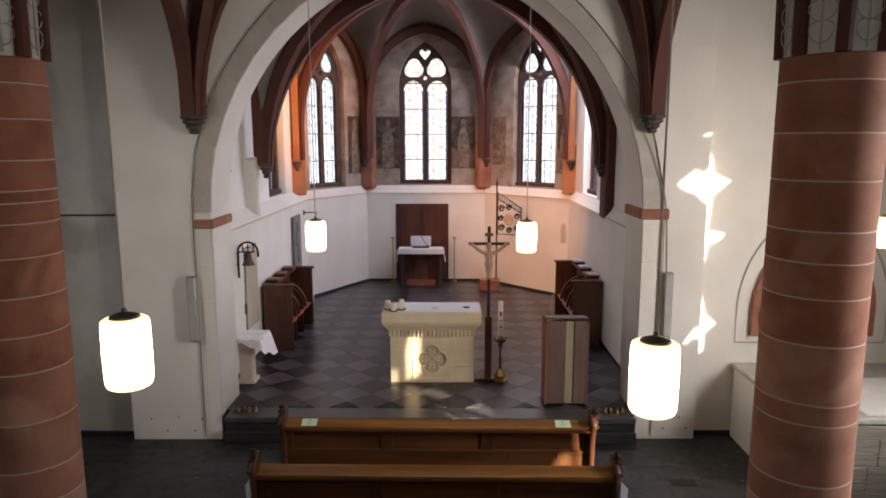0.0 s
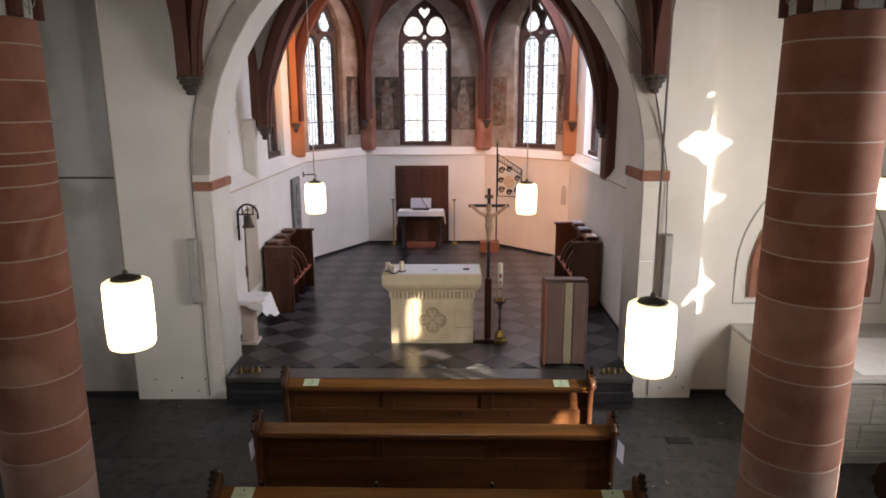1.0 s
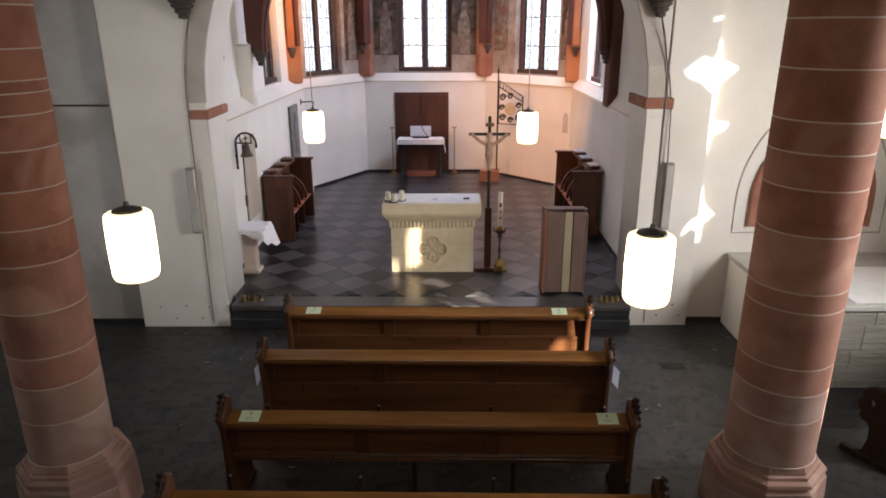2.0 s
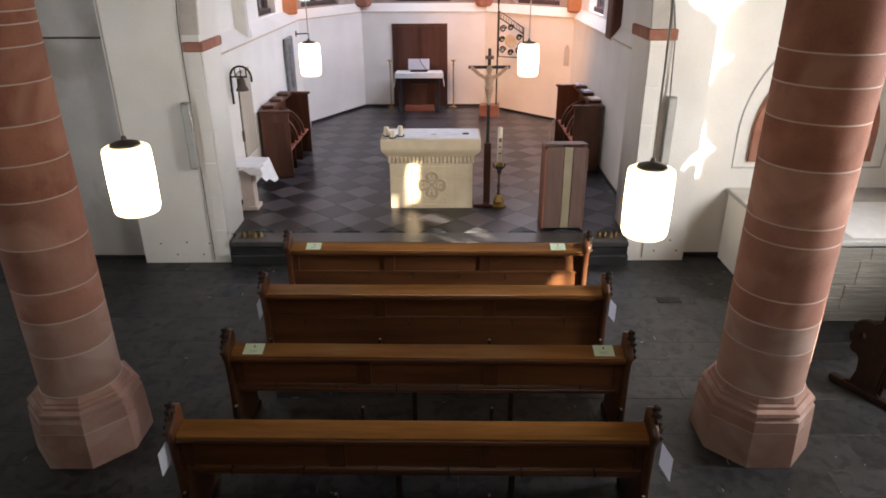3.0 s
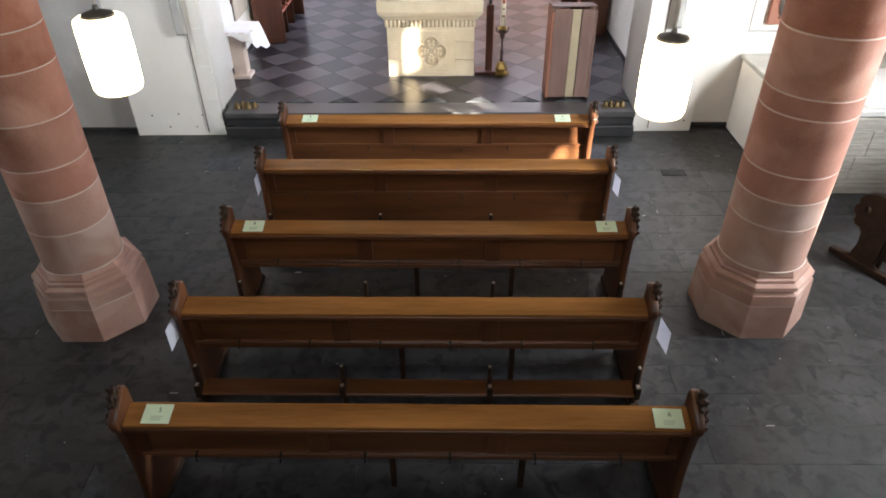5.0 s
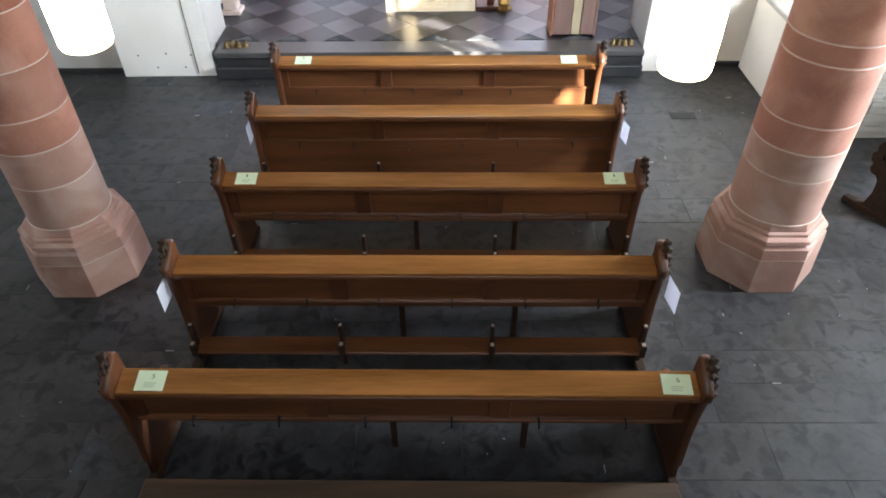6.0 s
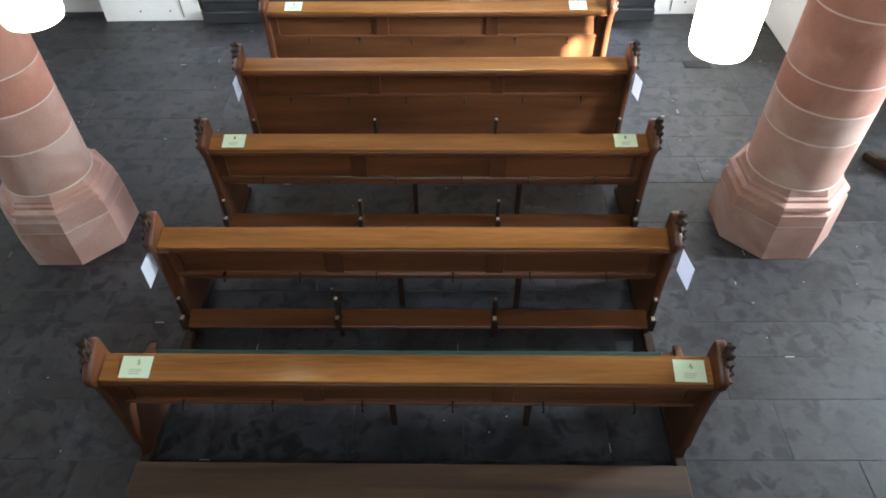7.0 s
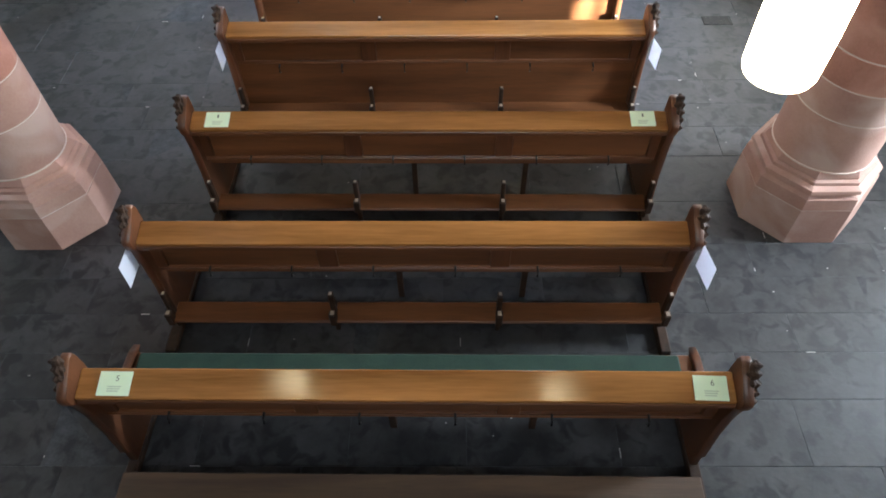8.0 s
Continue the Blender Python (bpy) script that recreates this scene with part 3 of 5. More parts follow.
def window(name, p, q, centre, half, glass, stone, label):
    m = seg(p, q)
    m = m @ pose(centre, 0.14, 0)
    w = structure(thing(name, label, "window", m))
    zb, h = LEDGE + 0.06, half
    outer = opening(-h - 0.09, h + 0.09, zb - 0.06, SPRING + 0.05, APEX + 0.17)
    lights = [[(x0, zb + 0.05)] + pointed(x0, x1, SPRING - 0.12, SPRING + 0.17, 8) + [(x1, zb + 0.05)] for x0, x1 in ((-h + 0.02, -0.038), (0.038, h - 0.02))]
    holes = lights + [foil(-h * 0.485, SPRING + 0.44, h * 0.45), foil(h * 0.485, SPRING + 0.44, h * 0.45), circle(-0.06, APEX - 0.27, 0.085, 12), circle(0.085, APEX - 0.25, 0.075, 12), foil(0, SPRING + 0.21, 0.065, 16)]
    heart = ((0.0, -0.17), (0.12, -0.04), (0.15, 0.06), (0.075, 0.115), (0.0, 0.06), (-0.075, 0.115), (-0.15, 0.06), (-0.12, -0.04))
    holes[-3] = [(x, APEX - 0.17 + z) for x, z in heart]
    del holes[-2]
    plate_part("window_frame", plate(outer, holes, 0.12, 0.012), stone, w, "stone tracery with two lights and round openings")
    for x0, x1 in ((-h + 0.02, -0.038), (0.038, h - 0.02)):
        part("pane", boxed(x0 - 0.02, x1 + 0.02, 0.05, 0.056, zb, SPRING + 0.2, 0), glass, w)
    part("pane", boxed(-h, h, 0.058, 0.064, SPRING + 0.12, APEX + 0.02, 0), glass, w)
    for k in range(4):
        z = zb + 0.62 * (k + 1) - 0.05
        part("saddle_bar", boxed(-h, h, 0.028, 0.046, z - 0.011, z + 0.011, 0.002), LEAD, w)
    for x0, x1 in ((-h + 0.02, -0.038), (0.038, h - 0.02)):
        for xe in (x0, x1 - 0.045):
            part("border_pane", boxed(xe, xe + 0.045, 0.04, 0.046, zb + 0.05, SPRING - 0.1, 0), GLASS_BORDER, w, "dark blue border glass")
        for f in (0.3, 0.68):
            x = x0 + (x1 - x0) * f
            part("lead_came", boxed(x - 0.005, x + 0.005, 0.04, 0.048, zb, SPRING + 0.05, 0), LEAD, w)
    part("window_sill", boxed(-h - 0.1, h + 0.1, -0.05, 0.1, zb - 0.05, zb + 0.045, 0.008), stone, w)
    return w


WLABEL = ["pointed two-light window with brown stone tracery in the side wall", "tall pointed window with bluish leaded glass and stone tracery", "tall pointed centre window with bright leaded glass and tracery", "tall pointed window with bluish leaded glass beside the painting", "pointed two-light window with brown stone tracery in the side wall"]
LIGHT_W = [4, 10, 38, 60, 320]
for k in range(5):
    c, w = WIN[k]
    window("window_%d" % (k + 1), UPP[k], UPP[k + 1], c, w, GLASS_CENTRE if k == 2 else GLASS_SIDE, TRACERY if k != 1 else TRACERY_DARK, WLABEL[k])
    m = seg(UPP[k], UPP[k + 1])
    window_light("window_sky_light", m @ Vector((c, 0.6, 5.0)), m @ Vector((c, -1.6, 2.6)), 1.6, 4.2, LIGHT_W[k] * CHANCEL_GAIN, (1.0, 0.88, 0.98) if k < 4 else (0.74, 0.8, 1.0))
    sky_card = structure(part("backdrop", boxed(c - 2.2, c + 2.2, 1.3, 1.32, 1.5, 9.0, 0), SKY_GLOW, None, "", m), "bright overcast sky outside the window", "sky")
# unseen lamp added before the right wall, with no window behind it
window_light("aisle_sky_light", (6.1, 4.6, 3.0), (-2.0, 8.2, 1.3), 1.6, 2.4, 98, (0.95, 0.95, 0.95)).data.spread = radians(120)
# unseen aisle windows: panes block the sun, added lamps light the nave
for k, (a, b) in enumerate(LEFT_WINDOWS + RIGHT_WINDOWS):
    sx = -1 if k < 2 else 1
    fw = structure(thing("window_%d" % (6 + k), "unseen pointed aisle window with opaque pane and added lamp", "window"))
    part("pane", boxed(sx * 6.21, sx * 6.22, a, b, 1.9, 5.8, 0), BLIND_PANE, fw)
    window_light("aisle_sky_light", (sx * 6.16, (a + b) / 2, 3.0 if k == 1 else 3.6), (0, 8.6 if k == 1 else (a + b) / 2, 0.8 if k == 1 else 3.2), 1.4, 3.3, LEFT_WATTS[k] if k < 2 else RIGHT_WATTS[k - 2], (0.93, 0.96, 1.0) if k < 2 else (0.97, 0.95, 0.92)).data.spread = radians(95 if k == 1 else 180)

# unseen window and lamp, added for the light that comes from behind
west = structure(thing("window_9", "unseen wide pointed window with opaque pane and added lamp in the back wall", "window"))
part("pane", boxed(-1.25, 1.25, -1.62, -1.61, 4.2, 7.45, 0), BLIND_PANE, west)
window_light("west_sky_light", (0, -1.38, 5.5), (0, 5.5, 1.2), 2.3, 2.4, WEST_WATTS, (0.97, 0.96, 0.95))

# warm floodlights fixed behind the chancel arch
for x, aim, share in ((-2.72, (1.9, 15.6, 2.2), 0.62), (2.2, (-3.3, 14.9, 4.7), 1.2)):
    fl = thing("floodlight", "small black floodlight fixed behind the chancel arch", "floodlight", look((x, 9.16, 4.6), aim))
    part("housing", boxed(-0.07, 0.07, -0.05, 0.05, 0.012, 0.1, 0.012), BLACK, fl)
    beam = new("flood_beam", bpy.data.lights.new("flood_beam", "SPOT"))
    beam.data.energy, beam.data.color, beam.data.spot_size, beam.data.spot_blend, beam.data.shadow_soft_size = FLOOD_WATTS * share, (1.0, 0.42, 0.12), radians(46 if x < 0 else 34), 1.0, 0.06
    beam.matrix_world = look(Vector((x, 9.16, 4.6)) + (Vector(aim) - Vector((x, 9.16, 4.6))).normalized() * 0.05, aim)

# ---- chancel vault ----
KEY = Vector((-0.52, 13.9, 6.85))
PIER_L, PIER_R = (-3.10, 11.2), (2.60, 11.5)
SPR = 3.42
corners = [Vector((-3.30, 14.52, SPR)), Vector((-2.06, 16.62, SPR)), Vector((0.80, 16.62, SPR)), Vector((2.60, 14.78, SPR))]
piers = [Vector((*PIER_L, SPR)), Vector((*PIER_R, SPR))]
fronts = [Vector((-3.1, 9.05, SPR)), Vector((2.55, 9.05, SPR))]
T_APEX = Vector((AXIS, 11.35, 6.4))
KEY2 = Vector((AXIS, 10.1, 6.6))
HIGH, MID = 0.47, 0.2
for c in corners:
    rib("vault_rib", c, KEY, size=0.7, stilt=MID)
for c in piers:
    rib("vault_rib", c, KEY, size=0.74, stilt=MID)
    rib("transverse_rib", c, T_APEX, size=0.82, label="heavy dark red transverse arch rib of the chancel")
    rib("vault_rib", c, KEY2, size=0.74)
for c in fronts:
    rib("vault_rib", c, KEY2, size=0.74)
chain = [piers[0], *corners, piers[1]]
webs = []
WALL_APEX = 6.55
for k, (a, b) in enumerate(zip(chain, chain[1:])):
    mid = (a + b) / 2
    out = Vector((b.y - a.y, -(b.x - a.x), 0)).normalized() * -0.12
    apex = Vector((mid.x + out.x, mid.y + out.y, WALL_APEX if k in (1, 2, 3) else 6.2))
    lift = Vector((0, 0, 0.12))
    for s in (a, b):
        # ribs at the outer apse corners take the copy coloured as warmly lit
        rib("wall_rib", s, apex, RIB_WARM_LIT if (k == 0 and s is b) or (k == 4 and s is a) or (k == 1 and s is a) or (k == 3 and s is b) else RIB, 0.62, "red-brown painted wall rib framing a window bay", HIGH)
        webs.append((arc_up(s + lift, apex + lift, stilt=HIGH), arc_up(s + lift, KEY + lift, stilt=MID)))
for s in piers:
    webs.append((arc_up(s + Vector((0, 0, 0.12)), T_APEX + Vector((0, 0, 0.14))), arc_up(s + Vector((0, 0, 0.12)), KEY + Vector((0, 0, 0.12)), stilt=MID)))
    webs.append((arc_up(s + Vector((0, 0, 0.12)), T_APEX + Vector((0, 0, 0.14))), arc_up(s + Vector((0, 0, 0.12)), KEY2 + Vector((0, 0, 0.12)))))
front_apex = Vector((AXIS, 9.02, 6.75))
for s, t in zip(fronts, piers):
    mid = Vector((s.x, (s.y + t.y) / 2, 6.2))
    for u in (s, t):
        webs.append((arc_up(u + Vector((0, 0, 0.1)), mid), arc_up(u + Vector((0, 0, 0.12)), KEY2 + Vector((0, 0, 0.12)))))
    webs.append((arc_up(s + Vector((0, 0, 0.1)), front_apex), arc_up(s + Vector((0, 0, 0.12)), KEY2 + Vector((0, 0, 0.12)))))
web("ceiling_chancel_vault", webs, VAULT, "plastered ribbed vault over the chancel, its shade put into the colour")

# red pilasters at the apse corners and piers, with small corbels


def corbel(name, place, size, material, label, face=0.0):
    bm = B()
    s = size
    lathe(bm, [(0.03 * s, -0.34 * s), (0.08 * s, -0.32 * s), (0.085 * s, -0.26 * s), (0.065 * s, -0.25 * s), (0.12 * s, -0.2 * s), (0.13 * s, -0.15 * s), (0.11 * s, -0.14 * s), (0.17 * s, -0.09 * s), (0.18 * s, -0.05 * s), (0.16 * s, -0.04 * s), (0.21 * s, 0.0), (0.21 * s, 0.05 * s), (0.1 * s, 0.055 * s)], 10, turn=math.pi / 10)
    return structure(part(name, bm, material, at=pose(*place, 0, 0, face)), label, "corbel")


# the two outer pilasters have the warm light in their colour
PIL = [((-3.36, 14.56), 30, RIB_WARM_LIT), ((-2.10, 16.70), -15, SANDSTONE), ((0.84, 16.70), 18, SANDSTONE), ((2.66, 14.80), -22, RIB_WARM_LIT)]
for (x, y), a, m_ in PIL:
    bm = B()
    box(bm, -0.2, 0.2, -0.09, 0.2, 2.66, 3.75, 0.03)
    structure(part("trim_pilaster", bm, m_, at=pose(x, y, 0, 0, 0, a)), "flat red painted pilaster rising from the ledge", "pilaster")
    f = Vector((math.sin(radians(a)), -math.cos(radians(a))))
    corbel("trim_corbel", (x + f.x * 0.09, y + f.y * 0.09, 3.36), 0.52, CORBEL, "small carved stone corbel under a vault rib", a)
for (x, y), w_, z0 in ((PIER_L, 0.17, 3.55), (PIER_R, 0.42, 2.5)):
    s_ = -1 if x < 0 else 1
    structure(part("trim_pier", boxed(x + s_ * 0.0, x + s_ * (0.16 if x < 0 else 0.5), y - w_ / 2, y + w_ / 2, z0, 4.9, 0.03), RIB), "dark red painted wall pier carrying the transverse arch", "pier")
    if x < 0:
        structure(part("trim_pier_base", boxed(x - 0.5, x - 0.1, y - w_ / 2, y + w_ / 2, SILL, z0 - 0.004, 0.03), PLASTER), "white plastered foot of the wall pier", "pier")
    corbel("trim_corbel", (x - s_ * 0.03, y, 3.42), 0.62, CORBEL, "dark moulded stone corbel under the chancel ribs")

# ---- nave vault springers ----
PIL_L, PIL_R, PIL_TOP = (-3.05, 4.645), (2.59, 4.70), 4.36
NKEY = Vector((AXIS, 6.45, 7.5))
nave = {"cl": Vector((-3.055, 8.10, 4.13)), "cr": Vector((2.405, 8.13, 4.13)), "pl": Vector((*PIL_L, PIL_TOP)), "pr": Vector((*PIL_R, PIL_TOP))}
apexes = {("cl", "cr"): Vector((AXIS, 8.16, 7.1)), ("pl", "pr"): Vector((AXIS, 4.7, 7.2)), ("cl", "pl"): Vector((-3.10, 6.4, 6.4)), ("cr", "pr"): Vector((2.55, 6.4, 6.4))}
webs = []
for key, c in nave.items():
    rib("vault_rib", c, NKEY, SANDSTONE if key[0] == "p" else RIB, 0.95 if key[0] == "p" else 0.72)
    for pair, apex in apexes.items():
        if key in pair:
            rib("arch_rib", c, apex, RIB, 1.0 if key[0] == "p" else 0.74, "dark red painted arch rib of the nave vault")
            webs.append((arc_up(c + Vector((0, 0, 0.14)), apex + Vector((0, 0, 0.14))), arc_up(c + Vector((0, 0, 0.14)), NKEY + Vector((0, 0, 0.14)))))
web("ceiling_nave_vault", webs, VAULT, "plastered ribbed vault over the nave, its shade put into the colour")
for x, y in ((-3.055, 8.11), (2.405, 8.14)):
    bm = lathe(B(), [(0.025, -0.215), (0.055, -0.205), (0.06, -0.172), (0.048, -0.166), (0.088, -0.142), (0.094, -0.115), (0.08, -0.108), (0.122, -0.082), (0.128, -0.058), (0.112, -0.05), (0.15, -0.026), (0.152, 0.0), (0.1, 0.004)], 10, turn=math.pi / 10)
    structure(part("trim_corbel", bm, CORBEL, at=pose(x, y, 4.115)), "dark corbel of stacked round mouldings under three nave ribs", "corbel")
    bm = B()
    for dx in (-0.095, 0.0, 0.095):
        sweep(bm, [(x + dx, y - (0.05 if dx == 0 else 0), 4.12), (x + dx * 1.1, y - (0.05 if dx == 0 else 0), 4.7)], ngon(0.055, 8), side=(1, 0, 0))
    structure(part("trim_rib_bundle", bm, RIB, soft=True), "bundle of dark red ribs rising from the corbel", "vault rib")

# ---- round pillars ----


def pillar(name, place, joints, label, r, b):
    """r: radius of the shaft; b: size of the base."""
    p = structure(thing(name, label, "pillar", pose(*place, 0)))
    t = math.pi / 8
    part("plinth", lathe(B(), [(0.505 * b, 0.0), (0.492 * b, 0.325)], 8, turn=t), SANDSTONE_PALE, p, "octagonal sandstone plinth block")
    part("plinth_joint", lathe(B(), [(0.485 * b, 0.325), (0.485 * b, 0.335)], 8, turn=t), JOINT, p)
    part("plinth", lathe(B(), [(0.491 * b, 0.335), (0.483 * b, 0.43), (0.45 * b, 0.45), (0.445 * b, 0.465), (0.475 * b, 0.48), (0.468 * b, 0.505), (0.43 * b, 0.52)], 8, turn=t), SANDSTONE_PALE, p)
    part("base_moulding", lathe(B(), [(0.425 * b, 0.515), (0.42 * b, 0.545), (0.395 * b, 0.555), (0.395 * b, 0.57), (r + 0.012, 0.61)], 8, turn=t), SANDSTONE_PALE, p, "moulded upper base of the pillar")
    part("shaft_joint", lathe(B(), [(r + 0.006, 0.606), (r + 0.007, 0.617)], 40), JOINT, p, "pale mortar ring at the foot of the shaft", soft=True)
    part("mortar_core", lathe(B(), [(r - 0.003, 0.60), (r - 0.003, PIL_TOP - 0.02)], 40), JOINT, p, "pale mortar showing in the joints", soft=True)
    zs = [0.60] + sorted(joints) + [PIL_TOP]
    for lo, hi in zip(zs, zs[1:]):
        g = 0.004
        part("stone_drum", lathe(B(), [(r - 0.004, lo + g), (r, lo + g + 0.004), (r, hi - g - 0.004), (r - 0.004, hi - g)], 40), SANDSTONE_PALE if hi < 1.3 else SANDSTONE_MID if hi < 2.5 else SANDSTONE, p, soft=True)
    # painted springing above the shaft with ribs and white fields
    part("springing", lathe(B(), [(r - 0.012, PIL_TOP), (r, PIL_TOP + 0.5), (0.42, PIL_TOP + 0.9), (0.6, PIL_TOP + 1.4)], 16), WEB_WHITE, p, "white painted fields above the shaft", soft=True)
    for k in range(8):
        a = 2 * math.pi * k / 8 + math.pi / 8
        d = Vector((math.cos(a), math.sin(a), 0))
        pts = [d * q + Vector((0, 0, PIL_TOP + h)) for q, h in ((r - 0.012, 0.0), (r - 0.002, 0.45), (0.41, 0.9), (0.6, 1.4))]
        part("springing_rib", sweep(B(), pts, [(-0.045, 0.04), (-0.045, -0.03), (-0.02, -0.05), (0.02, -0.05), (0.045, -0.03), (0.045, 0.04)], side=(-d.y, d.x, 0)), RIB, p)
        a += math.pi / 8
        d, s = Vector((math.cos(a), math.sin(a), 0)), Vector((-math.sin(a), math.cos(a), 0))
        bm = B()
        for sgn in (-1, 1):
            for base, reach, lift in ((0.06, 0.075, 0.13), (0.19, 0.085, 0.13), (0.33, 0.07, 0.12)):
                pts = []
                for j in range(7):
                    u = j / 6
                    pts.append(d * (r - 0.001) + s * (sgn * reach * math.sin(u * math.pi * 0.85)) + Vector((0, 0, PIL_TOP + base + lift * (1 - math.cos(u * math.pi)) / 2)))
                tube(bm, pts, 0.0045, 5)
        tube(bm, [d * (r - 0.001) + Vector((0, 0, PIL_TOP + 0.02)), d * (r + 0.002) + Vector((0, 0, PIL_TOP + 0.5))], 0.006, 5)
        part("leaf_ornament", bm, ORNAMENT, p, "grey painted leaf scroll")
    return p


pillar("pillar_1", PIL_L, [4.19, 3.96, 3.69, 3.49, 3.41, 3.27, 3.04, 2.77, 2.50, 2.24, 1.88, 1.53, 1.28, 0.98], "round red sandstone pillar with pale joints and octagonal base", 0.308, 0.905)
pillar("pillar_2", PIL_R, [4.19, 3.86, 3.55, 3.22, 3.01, 2.77, 2.45, 2.035, 1.89, 1.45, 1.235, 1.005], "round red sandstone pillar with pale joints, lit by the sun", 0.336, 0.925)

# ---- floors and steps ----
floor = structure(part("floor", boxed(-6.8, 6.8, -6.6, 9.3, -0.3, -0.0045, 0), SLATE_BED), "dark slate floor of worn oblong slabs", "floor")
structure(part("floor_chancel", boxed(-3.9, 3.4, 8.5, 17.6, 0.0, PLAT - 0.006, 0), SLATE_BED), "chequered floor of black and grey diagonal tiles", "floor")
structure(part("step_platform_edge", boxed(-2.90, 2.375, 8.11, 8.45, PLAT - 0.07, PLAT + 0.001, 0.01), EDGE_STONE), "long worn edge stone of the raised chancel", "step")
structure(part("step_upper_riser", boxed(-2.895, 2.375, 8.15, 8.5, 0.0, PLAT - 0.072, 0.0), STEP_STONE), "dark basalt riser of the chancel platform", "step")
structure(part("step_lower", boxed(-2.90, 2.37, 8.06, 8.148, 0.0, 0.15, 0.012), STEP_STONE), "dark basalt step before the chancel", "step")
bm = B()
for xa, xb, y in ((-6.2, -4.11, 8.25), (3.16, 6.2, 8.355)):
    box(bm, xa, xb, y, y + 0.03, 0, 0.06, 0.004)
structure(part("baseboard", bm, STEP_STONE), "low dark stone skirting along the nave walls", "skirting")
bm = B()
for k in range(5):
    strip = box(B(), 0.0, dist(LOW[k], LOW[k + 1]), -0.022, -0.001, PLAT - 0.004, PLAT + 0.05, 0.004)
    strip.transform(seg(LOW[k], LOW[k + 1]))
    loose = bpy.data.meshes.new("strip")
    strip.to_mesh(loose)
    strip.free()
    bm.from_mesh(loose)
    bpy.data.meshes.remove(loose)
structure(part("baseboard_chancel", bm, STEP_STONE), "low dark stone skirting round the chancel", "skirting")


# ---- pews ----
def crest(bm, x, side):
    """Carved leaves running up the sloping top of a pew end, curling over its outer face: one lobed body."""
    rings, n, steps = [], 14, 22
    for k in range(steps + 1):
        u = k / steps
        y, z = -0.095 + 0.14 * u, 0.875 + 0.20 * u
        lobe = 0.5 + 0.5 * math.cos(2 * math.pi * 5 * u + math.pi)
        size = (0.019 + 0.010 * lobe) * min(1.0, 6 * u + 0.35, 6 * (1 - u) + 0.3)
        ring = []
        for j in range(n):
            a = 2 * math.pi * j / n
            q = size * (1 + 0.16 * math.cos(4 * a + 9 * u) + 0.1 * math.cos(7 * a - 15 * u))
            ring.append(bm.verts.new((x + side * (0.022 + 0.006 * lobe) + q * 1.15 * math.cos(a), y - 0.57 * q * math.sin(a) * 1.3, z + 0.82 * q * math.sin(a))))
        rings.append(ring)
    for p, q in zip(rings, rings[1:]):
        for j in range(n):
            bm.faces.new((p[j], p[(j + 1) % n], q[(j + 1) % n], q[j]))
    bm.faces.new(rings[0]), bm.faces.new(rings[-1])
    return bm


END_SHAPE = [(-0.07, 0.0), (-0.055, 0.16), (-0.075, 0.2), (-0.06, 0.45), (-0.064, 0.66), (-0.082, 0.83), (-0.108, 0.87), (-0.115, 0.92), (-0.105, 0.94), (0.05, 1.035), (0.08, 1.03), (0.09, 1.0), (0.095, 0.90), (0.085, 0.74), (0.10, 0.60), (0.25, 0.475), (0.40, 0.465), (0.44, 0.45), (0.43, 0.45), (0.40, 0.3), (0.43, 0.12), (0.47, 0.0)]


CARVED_END = [(-0.12, 0.0), (-0.11, 0.05), (-0.05, 0.09), (-0.06, 0.45), (-0.09, 0.70), (-0.105, 0.86), (-0.09, 0.93), (-0.03, 0.965), (0.04, 0.95), (0.08, 0.91), (0.085, 0.84), (0.065, 0.77), (0.08, 0.70), (0.13, 0.66), (0.18, 0.675), (0.25, 0.67), (0.32, 0.64), (0.36, 0.585), (0.345, 0.545), (0.385, 0.51), (0.375, 0.46), (0.33, 0.43), (0.345, 0.39), (0.31, 0.355), (0.25, 0.35), (0.21, 0.31), (0.20, 0.2), (0.24, 0.08), (0.36, 0.04), (0.38, 0.0)]
PEW_WOOD = (OAK, OAK_TOP, OAK_UP)


